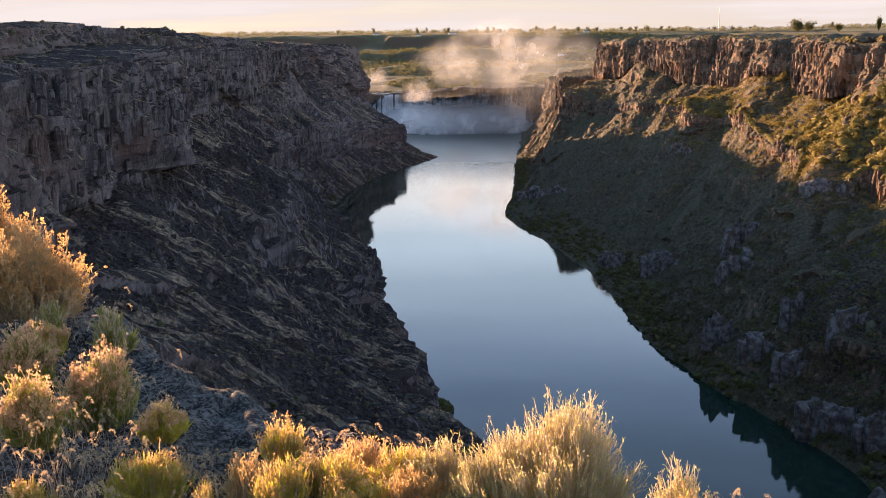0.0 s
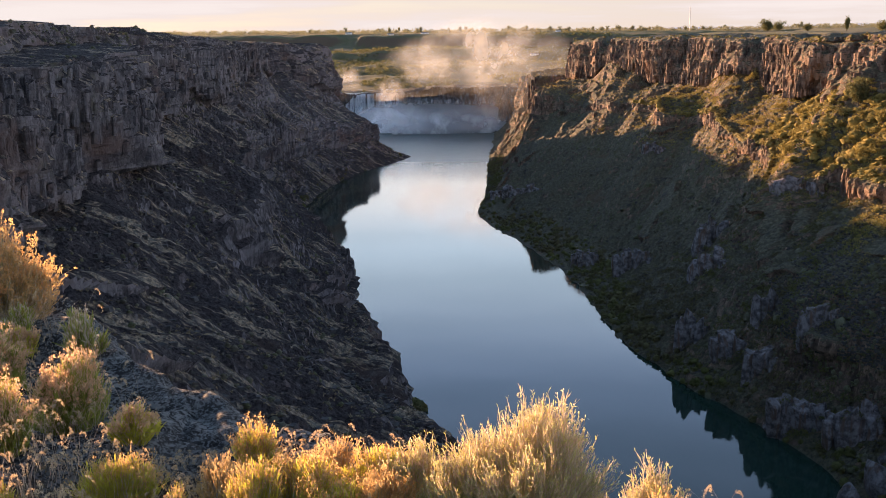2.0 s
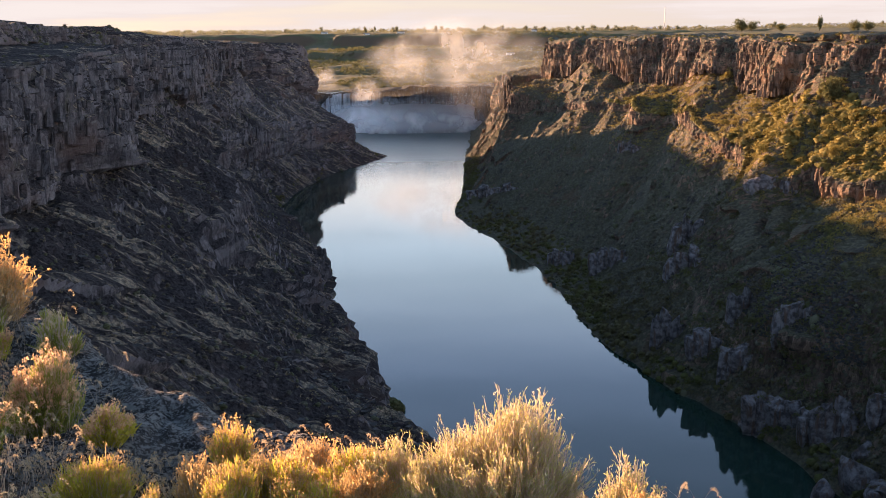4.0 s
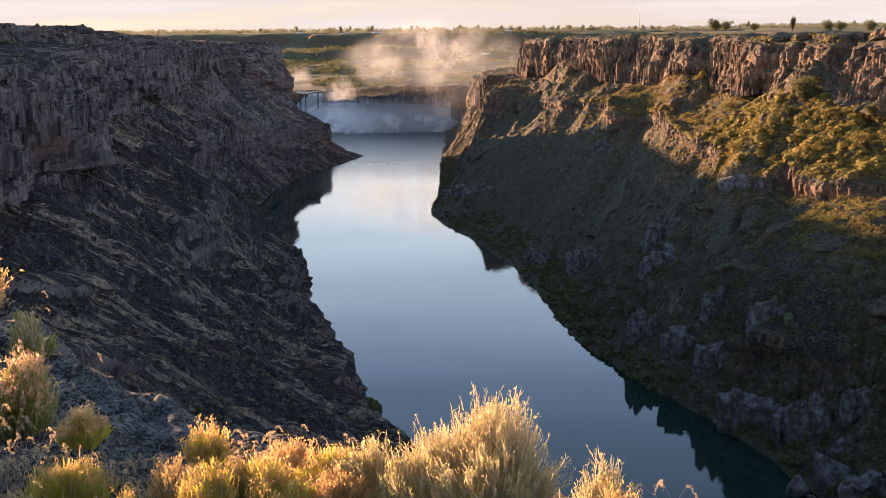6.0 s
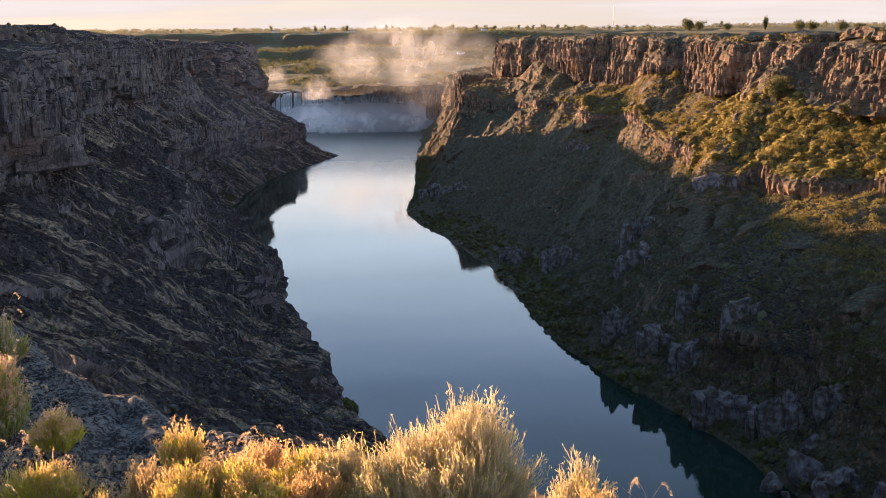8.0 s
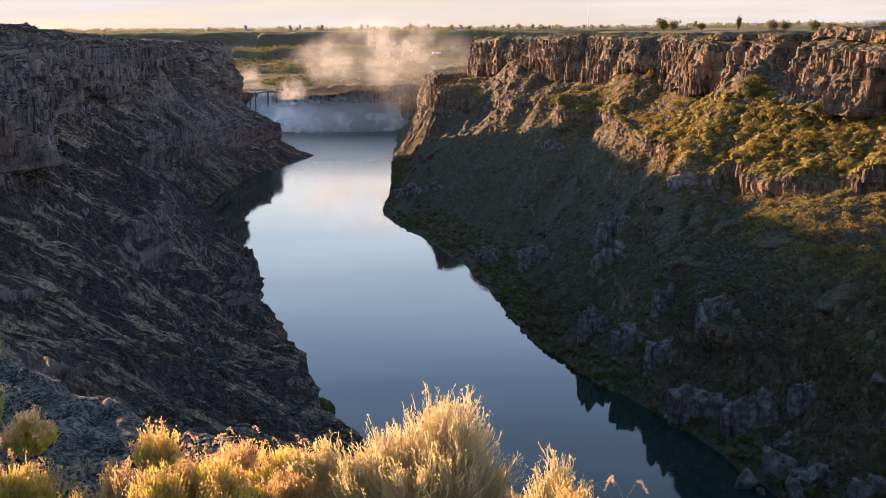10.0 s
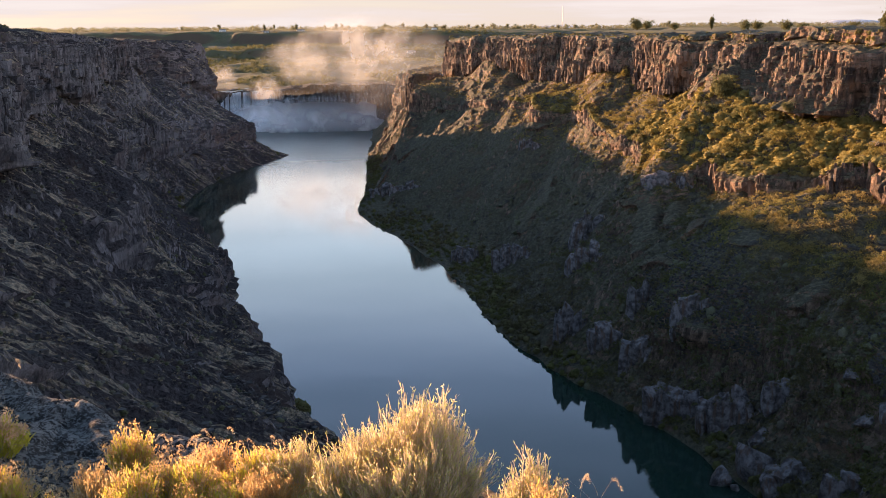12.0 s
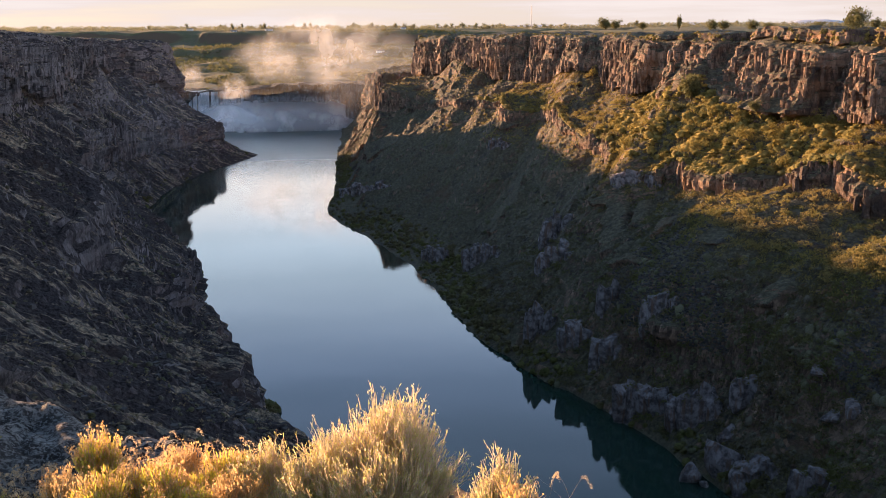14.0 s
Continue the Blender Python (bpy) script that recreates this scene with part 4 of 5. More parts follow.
def round_shrub(size, seed):
    r = np.random.default_rng(seed)
    root = new("shrub")
    v, f = [], []
    for i in range(5):
        tip = r.normal(size=3) * (size * 0.3, size * 0.3, 0) + (0, 0, size * r.uniform(0.5, 0.8))
        lv, lf = tube([(0, 0, -0.6), tip * 0.5, tip], [size * 0.05, size * 0.035, size * 0.012], 4)
        f += [tuple(k + len(v) for k in q) for q in lf]
        v += lv
    part("trunk", mesh_from("trunk", v, f, M_BARK), root)
    lobes = r.normal(size=(7, 3)) * (size * 0.34, size * 0.34, size * 0.16) + (0, 0, size * 0.48)
    me = clump_mesh("crown", lobes, r.uniform(0.38, 0.6, 7) * size, 90, seed, M_SHRUB, 0.85)
    part("crown", me, root)
    return root


SHRUBS = [round_shrub(s, 60 + i) for i, s in enumerate((3.0, 4.2, 5.0, 3.6))]
rb = right_bench[(np.hypot(right_bench[:, 0], right_bench[:, 1]) < 900) & (right_bench[:, 1] > 380)]
rb_az = np.degrees(np.arctan2(rb[:, 0], rb[:, 1]))
rb = rb[(rb_az > 16) & (rb_az < 34)]
for i, p in enumerate(np.concatenate([rb[np.random.default_rng(66).choice(len(rb), 110, replace=False)], spur_spots[:60]])):
    t = copy_thing(SHRUBS[i % 4], pose(p[0], p[1], p[2] - 0.4, 0, 0, i * 37 % 360))
    k = 0.6 + 0.95 * (((i * 29) % 17) / 16) ** 2
    t.scale = (k, k, k)
    tagged(t, "rounded golden-green shrub on the sunlit bench", "shrub", group="shrubs on the bench")
for k in SHRUBS:
    for o in (*k.children_recursive, k):
        bpy.data.objects.remove(o)

near_slope = right_talus[(np.hypot(right_talus[:, 0], right_talus[:, 1]) < 640) & (right_talus[:, 2] < 80)]
spots = pick(near_slope, 4000, 911)
green = new("slope_shrubs", clump_mesh("slope_shrubs", spots, 0.7 + 2.2 * rs.random(len(spots)) ** 2, 64, 912, M_RIVERGREEN, 0.85))
tagged(green, "dark green shrubs crowding the shaded lower slope", "shrubs", kind="stuff")
shore_band = right_talus[(right_talus[:, 2] < 9)]
spots = pick(shore_band, 1300, 913, 1300, 0.1)
fringe = new("riverside_bushes", dome_mesh("riverside_bushes", spots, rs.uniform(0.8, 2.4, len(spots)), 7, 914, M_RIVERGREEN))
tagged(fringe, "green bushes along the water's edge", "shrubs", kind="stuff")
left_band = left_talus[(left_talus[:, 2] < 12)]
nose = left_talus[(left_talus[:, 2] < 26) & (left_talus[:, 1] > 425) & (left_talus[:, 1] < 560)]
spots = np.concatenate([pick(left_band, 200, 915, 1400, 0.5), pick(nose, min(220, len(nose) // 3), 925, 700, 0.5)])
fringe_l = new("shaded_riverside_bushes", dome_mesh("shaded_riverside_bushes", spots, rs.uniform(1.2, 3.0, len(spots)), 8, 916, M_RIVERGREEN))
tagged(fringe_l, "dark bushes at the foot of the shaded wall", "shrubs", kind="stuff")


# ---- scree on the middle slope ----
def scree_mesh(places, sizes, seed):
    r = np.random.default_rng(seed)
    n = len(places)
    cube = np.array([(x, y, z) for x in (-1, 1) for y in (-1, 1) for z in (-1, 1)], float)
    v = cube[None] * sizes[:, None, None] * r.uniform(0.55, 1.0, (n, 8, 3))
    a = r.uniform(0, 6.28, n)
    x, y = v[..., 0] * np.cos(a)[:, None] - v[..., 1] * np.sin(a)[:, None], v[..., 0] * np.sin(a)[:, None] + v[..., 1] * np.cos(a)[:, None]
    v = np.stack([x, y, v[..., 2] * 0.7], -1) + places[:, None, :]
    f = np.array([(0, 1, 3, 2), (4, 6, 7, 5), (0, 4, 5, 1), (2, 3, 7, 6), (0, 2, 6, 4), (1, 5, 7, 3)])
    f = (f[None] + (np.arange(n) * 8)[:, None, None]).reshape(-1, 4)
    return mesh_from("scree", v.reshape(-1, 3), f, M_SCREE)


M_SCREE = plain_paint("dark_scree", (0.035, 0.032, 0.031), (0.13, 0.118, 0.112), 0.8, 0.9)
st_az = np.degrees(np.arctan2(right_talus[:, 0], right_talus[:, 1]))
st = right_talus[(st_az > 19) & (st_az < 33) & (right_talus[:, 2] > 33) & (right_talus[:, 2] < 74) & (np.hypot(right_talus[:, 0], right_talus[:, 1]) < 560)]
st = st[vnoise(st[:, 0] * 0.02, st[:, 1] * 0.02, st[:, 2] * 0.03, 960) > -0.1]
st = st[np.random.default_rng(961).choice(len(st), 5000)]
scree = new("scree", scree_mesh(st, rs.uniform(0.3, 0.85, len(st)), 962))
tagged(scree, "dark loose scree stones on the shaded slope", "stones", kind="stuff")
st = pick(left_talus, 7000, 963, 1100)
blocks = new("talus_blocks", scree_mesh(st, 0.35 + 1.1 * rs.random(len(st)) ** 3, 964))
tagged(blocks, "dark angular blocks strewn over the shaded talus", "stones", kind="stuff")


# ---- rock outcrops and boulders above the river ----
def grey_rock():
    k = Nodes("grey_basalt")
    a, b = k.noise(0.35, 6, 0.65), k.noise(2.5, 5, 0.7)
    stain = k.noise(0.5, 4, 0.6, (1, 1, 0.15))
    col = k.mix(k.span(a, 0.35, 0.65), (0.062, 0.054, 0.055), (0.27, 0.242, 0.24))
    col = k.mix(k.span(stain, 0.50, 0.66, 0, 0.85), col, (0.13, 0.08, 0.055))
    col = k.mix(k.span(b, 0.55, 0.75, 0, 0.5), col, (0.24, 0.225, 0.21))
    k.bump(k.math("ADD", k.math("MULTIPLY", stain, 1.4), b), 0.9, 0.35)
    return k.done(col, 0.9, 0.2)


M_GREY = grey_rock()


def block_mesh(name, seed, upright, detail=3):
    """An angular block: a ball cut flat by many planes, with a rough skin. About one metre in radius."""
    bm = bmesh.new()
    bmesh.ops.create_icosphere(bm, subdivisions=detail, radius=1.0)
    r = random.Random(seed)
    cuts = []
    for i in range(13):
        nrm = Vector((r.gauss(0, 1), r.gauss(0, 1), r.gauss(0, 0.25 if upright and i < 9 else 1))).normalized()
        cuts.append((nrm, r.uniform(0.5, 0.74)))
    if upright:
        cuts.append((Vector((r.uniform(-0.2, 0.2), r.uniform(-0.2, 0.2), 1)).normalized(), 0.5))
    for v in bm.verts:
        for nrm, lim in cuts:
            over = v.co.dot(nrm) - lim
            if over > 0:
                v.co -= nrm * over * 0.96
        q = v.co * 2.0 + Vector((seed, 0, 0))
        v.co *= 1 + 0.05 * noise.fractal(q, 1.0, 2.0, 5) + (0.05 * math.sin(q.x * 7 + noise.noise(q) * 4) * (1 - abs(v.co.z)) if upright else 0)
    me = bpy.data.meshes.new(name)
    bm.to_mesh(me)
    bm.free()
    me.materials.append(M_GREY)
    return me


crowns = []


def rock_outcrop(x, y, z, w, h, count, seed):
    """A short fluted cliff: upright slabs shoulder to shoulder, half sunk in the slope."""
    r = random.Random(seed)
    root = new("rock_outcrop")
    root.location = (x, y, z - 5)
    count = count * 2
    for i in range(count):
        u = (i + 0.5) / count - 0.5
        cw = w / count * r.uniform(1.0, 1.75)
        tall = (h + 5) * r.uniform(0.8, 1.02) * (1 - 0.5 * abs(u))
        c = part("column", block_mesh("column", seed * 20 + i, True), root)
        c.location = (u * w * 0.85 + 1.5, -u * w * 0.55 + r.uniform(-1.6, 2.2), tall * 0.46)
        c.rotation_euler = (r.uniform(-0.08, 0.08), r.uniform(-0.02, 0.2), r.uniform(0, 6))
        c.scale = (cw, cw * 1.15, tall * 0.85)
        crowns.append((x + c.location.x + 1.0, y + c.location.y + 0.5, z - 5 + tall * 0.83, cw * 0.5))
    return tagged(root, "grey fluted basalt outcrop on the shaded slope", "rock", group="outcrops above the river")


for i, (x, y, z, w, h, n) in enumerate([(147, 391, 2, 20, 19, 4), (162, 367, 5, 24, 19, 5), (139, 457, 11, 12, 20, 2), (130, 490, 7, 14, 20, 3), (145, 430, 12, 12, 17, 2), (155, 456, 26, 12, 21, 2), (155, 544, 30, 20, 15, 3), (133, 639, 13, 22, 15, 4),
                                        (179, 347, 26, 22, 9, 4), (163, 412, 38, 18, 13, 3), (112, 700, 6, 16, 9, 3), (84, 950, 6, 34, 15, 5), (100, 935, 12, 26, 13, 4), (191, 850, 62, 16, 9, 3), (166, 317, 4, 20, 12, 3), (173, 291, 13, 22, 10, 3), (168, 592, 34, 16, 22, 3), (205, 566, 71, 26, 10, 4)]):
    rock_outcrop(x, y, z, w * 1.1, h * 1.15, n, 40 + i)


crowns = np.array(crowns)
top = crowns[np.repeat(np.arange(len(crowns)), 4)]
top = top[:, :3] + rs.normal(size=(len(top), 3)) * np.stack([top[:, 3] * 0.6, top[:, 3] * 0.6, 0.2 + 0 * top[:, 3]], 1)
hanging = new("outcrop_shrubs", clump_mesh("outcrop_shrubs", top, rs.uniform(0.8, 1.9, len(top)), 60, 917, M_RIVERGREEN, 0.8))
tagged(hanging, "dark green shrubs overhanging the grey outcrops", "shrubs", kind="stuff")


def boulder(x, y, z, w, h, seed):
    r = random.Random(seed)
    me = block_mesh("boulder", seed, False)
    ob = new("boulder", me)
    ob.matrix_world = pose(x, y, z + h * 0.25, 0, 0, r.uniform(0, 360)) @ Matrix.Diagonal((w / 1.5, w / 1.9, h / 1.3, 1))
    return tagged(ob, "large grey angular boulder near the water", "boulder", group="boulders on the lower slope")


for i, (x, y, z, w, h) in enumerate([(147, 337, 0, 9, 7), (159, 335, 3, 16, 13), (167, 347, 10, 9, 7), (185, 320, 43, 8, 5), (185, 310, 30, 8, 5), (188, 303, 34, 9, 6), (150, 331, 0, 3, 2.5), (141, 402, 1, 5, 3)]):
    boulder(x, y, z, w, h, 300 + i)


# ---- buildings, mast and hills on the plain ----
M_WALLW = plain_paint("white_house_wall", (0.72, 0.70, 0.66), (0.82, 0.80, 0.76), 0.8, 0.8)
M_ROOF = plain_paint("grey_house_roof", (0.16, 0.15, 0.145), (0.30, 0.28, 0.27), 0.8, 0.8)
M_DARKPANE = plain_paint("dark_window_pane", (0.02, 0.025, 0.03), (0.05, 0.055, 0.06), 0.8, 0.2)
M_STEEL = plain_paint("galvanised_steel", (0.32, 0.32, 0.33), (0.48, 0.48, 0.48), 2.0, 0.5)


def box(x0, x1, y0, y1, z0, z1):
    v = [(x, y, z) for x in (x0, x1) for y in (y0, y1) for z in (z0, z1)]
    return v, [(0, 1, 3, 2), (4, 6, 7, 5), (0, 4, 5, 1), (2, 3, 7, 6), (0, 2, 6, 4), (1, 5, 7, 3)]


def house(x, y, z, long, wide, tall, turn):
    root = new("house")
    root.matrix_world = pose(x, y, z - 0.3, 0, 0, turn)
    part("wall", mesh_from("wall", *box(-long / 2, long / 2, -wide / 2, wide / 2, 0, tall), M_WALLW), root)
    o, up = 0.5, wide * 0.28
    rv = [(-long / 2 - o, -wide / 2 - o, tall), (long / 2 + o, -wide / 2 - o, tall), (long / 2 + o, wide / 2 + o, tall), (-long / 2 - o, wide / 2 + o, tall), (-long / 2 - o, 0, tall + up), (long / 2 + o, 0, tall + up)]
    part("roof", mesh_from("roof", rv, [(0, 1, 5, 4), (2, 3, 4, 5), (0, 4, 3, 3), (1, 2, 5, 5), (0, 3, 2, 1)], M_ROOF), root)
    part("door", mesh_from("door", *box(-0.5, 0.5, -wide / 2 - 0.06, -wide / 2 + 0.02, 0, 2.1), M_ROOF), root)
    for k in (-0.34, -0.17, 0.2, 0.36):
        part("window", mesh_from("window", *box(long * k - 0.7, long * k + 0.7, -wide / 2 - 0.05, -wide / 2 + 0.02, 1.0, 2.3), M_DARKPANE), root)
    return tagged(root, "distant white farmhouse with a grey gabled roof", "house", group="houses on the plain")


for az, dist, long, turn in [(6.39, 2560, 19, 8), (-1.2, 3060, 16, -12), (0.6, 3120, 22, 5), (7.6, 3150, 14, 20), (-3.4, 3180, 18, -4)]:
    hx, hy = dist * math.sin(radians(az)), dist * math.cos(radians(az))
    house(hx, hy, float(ground_height(np.array([hx]), np.array([hy]))[0]), long, 9, 4.2, turn)


def mast(az, dist, height):
    x, y = dist * math.sin(radians(az)), dist * math.cos(radians(az))
    root = new("radio_mast")
    root.location = (x, y, float(ground_height(np.array([x]), np.array([y]))[0]))
    legs = [(math.cos(a) * 0.7, math.sin(a) * 0.7) for a in (0.3, 2.4, 4.5)]
    for lx0, ly0 in legs:
        part("leg", mesh_from("leg", *tube([(lx0, ly0, -0.5), (lx0 * 0.5, ly0 * 0.5, height)], [0.75, 0.6], 5), M_STEEL), root)
    steps = 18
    for k in range(steps):
        a, b = legs[k % 3], legs[(k + 1) % 3]
        z0, z1 = height * k / steps, height * (k + 1) / steps
        s0, s1 = 1 - 0.5 * k / steps, 1 - 0.5 * (k + 1) / steps
        part("brace", mesh_from("brace", *tube([(a[0] * s0, a[1] * s0, z0), (b[0] * s1, b[1] * s1, z1)], [0.28, 0.28], 4), M_STEEL), root)
    return tagged(root, "thin steel lattice radio mast far out on the plain", "mast")


mast(14.35, 3300, 68)

ridge_az = np.radians(np.linspace(9, 40, 160))
ridge_h = 152 + (8 + 20 * ramp(np.degrees(ridge_az), 15, 33)) * (0.7 + 0.5 * fbm(np.degrees(ridge_az) * 0.35, 3, 0, 980, 3))
ridge = []
for q, up in ((4700, 0.0), (4780, 0.6), (4850, 1.0), (4930, 0.5), (4955, 0.0)):
    ridge.append(np.stack([q * np.sin(ridge_az), q * np.cos(ridge_az), 140 + (ridge_h - 140) * up], -1))
ridge = np.concatenate(ridge)
# blue distance haze is mixed into the hills' base colour
M_HILL = plain_paint("haze_tinted_hill", (0.46, 0.50, 0.57), (0.54, 0.57, 0.62), 0.01, 0.95)
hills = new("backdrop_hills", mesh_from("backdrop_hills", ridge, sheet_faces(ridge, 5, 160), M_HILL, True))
tagged(hills, "low hills beyond the plain, tinted blue for distance haze", "hills", kind="structure")
# ---- foreground plants on the ledge ----
M_STEM = plain_paint("dry_stems", (0.46, 0.36, 0.27), (0.70, 0.58, 0.46), 60, 0.75, 0.45)
M_TWIG = plain_paint("straw_green_twigs", (0.50, 0.37, 0.24), (0.74, 0.58, 0.42), 60, 0.75, 0.55)
M_STRAW = plain_paint("straw_leaves", (0.40, 0.355, 0.14), (0.64, 0.55, 0.28), 60, 0.8, 0.62)
M_NEEDLE = plain_paint("yellow_green_needles", (0.40, 0.40, 0.11), (0.64, 0.60, 0.24), 60, 0.8, 0.62)
M_CREAM = plain_paint("cream_seed_tufts", (0.60, 0.50, 0.30), (0.80, 0.68, 0.45), 60, 0.8, 0.62)
M_ORANGE = plain_paint("faded_orange_tufts", (0.58, 0.34, 0.13), (0.78, 0.54, 0.27), 60, 0.8, 0.62)
M_YELLOW = plain_paint("yellow_green_leaves", (0.46, 0.43, 0.05), (0.76, 0.66, 0.13), 60, 0.8, 0.62)
M_GOLDLEAF = plain_paint("golden_leaves", (0.52, 0.33, 0.12), (0.78, 0.56, 0.26), 60, 0.8, 0.62)
M_SEEDLEAF = plain_paint("dry_grey_leaves", (0.34, 0.28, 0.12), (0.58, 0.46, 0.24), 60, 0.8, 0.62)
M_GREENLEAF = plain_paint("grey_green_leaves", (0.25, 0.27, 0.06), (0.48, 0.47, 0.11), 60, 0.8, 0.62)
M_PINK = plain_paint("faded_pink_tufts", (0.66, 0.40, 0.22), (0.84, 0.60, 0.38), 60, 0.8, 0.6)
M_PINKTWIG = plain_paint("pinkish_twigs", (0.46, 0.32, 0.18), (0.68, 0.50, 0.32), 60, 0.75, 0.55)
M_GOLDTWIG = plain_paint("golden_twigs", (0.42, 0.29, 0.12), (0.66, 0.48, 0.25), 60, 0.75, 0.6)
M_GRASSHEAD = plain_paint("dry_seed_heads", (0.50, 0.36, 0.20), (0.76, 0.60, 0.40), 80, 0.8, 0.4)


def fine(name, verts, faces, material, parent):
    """A part of very many hair-thin pieces."""
    return tagged(part(name, mesh_from(name, verts, faces, material), parent), kind="stuff")


def ribbons(starts, dirs, lengths, width, bend, segs, r):
    """Tapered three-sided stalks that curve upward; returns vertices, faces and the tips."""
    n = len(starts)
    dirs = dirs / np.linalg.norm(dirs, axis=1)[:, None]
    side = np.cross(dirs, r.normal(size=(n, 3)))
    side /= np.linalg.norm(side, axis=1)[:, None] + 1e-9
    third = np.cross(dirs, side)
    ring = [np.cos(a) * side + np.sin(a) * third for a in (0, 2.094, 4.189)]
    wob = r.normal(size=(n, 3)) * 0.06
    v = np.zeros((n, segs + 1, 3, 3))
    for k in range(segs + 1):
        t = k / segs
        c = starts + dirs * (lengths * t)[:, None] + (bend * (lengths * t * t)[:, None]) + wob * (lengths * math.sin(3.14 * t))[:, None]
        w = width * (1 - 0.72 * t)
        for j in range(3):
            v[:, k, j] = c + ring[j] * (w if np.isscalar(w) else w[:, None])
        tip = c
    base = (np.arange(n) * (segs + 1) * 3)[:, None]
    f = []
    for k in range(segs):
        for j in range(3):
            q = np.array([k * 3 + j, k * 3 + (j + 1) % 3, (k + 1) * 3 + (j + 1) % 3, (k + 1) * 3 + j])
            f.append(base + q[None, :])
    return v.reshape(-1, 3), np.concatenate(f), tip


def blades(starts, dirs, lengths, width, r):
    """Flat narrow leaves: one folded strip each."""
    n = len(starts)
    dirs = dirs / np.linalg.norm(dirs, axis=1)[:, None]
    side = np.cross(dirs, r.normal(size=(n, 3)))
    side /= np.linalg.norm(side, axis=1)[:, None] + 1e-9
    bow = np.cross(dirs, side) * (lengths * r.uniform(-0.15, 0.15, n))[:, None]
    mid, tip = starts + dirs * (lengths * 0.5)[:, None] + bow, starts + dirs * lengths[:, None]
    v = np.stack([starts - side * width * 0.6, starts + side * width * 0.6, mid + side * width, mid - side * width, tip + side * width * 0.35, tip - side * width * 0.35], 1).reshape(-1, 3)
    base = (np.arange(n) * 6)[:, None]
    return v, np.concatenate([base + np.array([[0, 1, 2, 3]]), base + np.array([[3, 2, 4, 5]])]), tip


def flecks(points, count, radius, size, r, lift=0.0):
    """Small leaf or floret triangles round each point."""
    n = len(points)
    c = points[:, None, :] + r.normal(size=(n, count, 3)) * radius
    c[..., 2] += lift
    v = c[:, :, None, :] + r.normal(size=(n, count, 3, 3)) * size
    v = v.reshape(-1, 3)
    return v, np.arange(len(v)).reshape(-1, 3)


def rabbitbrush(x, y, height, width, seed, head, label, lobes=14, stems=16, twigs=4, leafy=1.0, leaf=None, open_top=0.0, outline=None):
    """A shrub of upright bundles: fine stems, narrow leaves lower down, tufts at the tips."""
    r = np.random.default_rng(seed)
    z = float(ledge_height(np.array([x]), np.array([y]))[0])
    root = new("rabbitbrush")
    root.location = (x, y, z - 0.03)
    bold = max(1.0, y / 4.8) ** 1.2
    a = r.uniform(0, 2 * math.pi, lobes)
    q = np.sqrt((np.arange(lobes) + 0.5) / lobes)
    top = np.stack([np.cos(a) * q * width * 0.40, np.sin(a) * q * width * 0.40, height * np.sqrt(1.02 - 0.80 * q ** 2) * r.uniform(0.5, 1.1, lobes)], 1)
    if outline:
        top[:, 2] = height * np.interp(top[:, 0] / (width * 0.42), *outline) * r.uniform(0.62, 1.02, lobes) * (1 - 0.35 * (top[:, 1] / (width * 0.42)) ** 2)
    k = np.repeat(np.arange(lobes), stems)
    n = len(k)
    tipw = top[k] + r.normal(size=(n, 3)) * (width * 0.085, width * 0.085, height * 0.07)
    start = np.stack([top[k, 0] * 0.4 + r.normal(size=n) * width * 0.07, top[k, 1] * 0.4 + r.normal(size=n) * width * 0.07, 0 * tipw[:, 2]], 1)
    d = tipw - start
    ln = np.linalg.norm(d, axis=1) * 0.86
    curl = np.array([0, 0, 0.10])
    sv, sf, tip = ribbons(start, d, ln, 0.0026, curl, 4, r)
    fine("stem", sv, sf, M_STEM, root)
    du = d / np.linalg.norm(d, axis=1)[:, None]
    j = np.repeat(np.arange(n), twigs)
    t = r.uniform(0.45, 0.98, len(j))
    ts = start[j] + du[j] * (ln[j] * t)[:, None] + curl * (ln[j] * t * t)[:, None]
    pale = head is M_CREAM
    td = du[j] + r.normal(size=(len(j), 3)) * (0.36 if pale else 0.48) + np.array([0, 0, 0.8 if pale else 0.5])
    tl = min(height, 0.5) * r.uniform(0.07 if pale else 0.10, 0.17 if pale else 0.24, len(j)) * (1 + open_top * (r.random(len(j)) > 0.9))
    tv, tf, ttip = blades(ts, td, tl, 0.0019 * bold, r)
    if pale:
        # short needles all along the upper twigs
        m = np.repeat(np.arange(len(j)), 3)
        along = ts[m] + (ttip - ts)[m] * r.uniform(0.2, 1.0, (len(m), 1))
        nv, nf, _ = blades(along, (td / np.linalg.norm(td, axis=1)[:, None])[m] + r.normal(size=(len(m), 3)) * 0.45, r.uniform(0.010, 0.024, len(m)), 0.0015, r)
        fine("needle", nv, nf, M_NEEDLE, root)
    fine("twig", tv, tf, M_STEM if leafy < 0.4 else {M_ORANGE: M_GOLDTWIG, M_PINK: M_PINKTWIG}.get(head, M_TWIG), root)
    if leafy > 0:
        nl = int(len(j) * 2.8 * leafy)
        kk = r.integers(0, n, nl)
        u = r.uniform(0.15, 0.92, nl) if head in (M_ORANGE, M_PINK) else r.uniform(0.25, 0.95, nl)
        at = start[kk] + du[kk] * (ln[kk] * u)[:, None] + curl * (ln[kk] * u * u)[:, None] + r.normal(size=(nl, 3)) * 0.008
        grown = 1.35 if leaf is M_GREENLEAF else 1.0
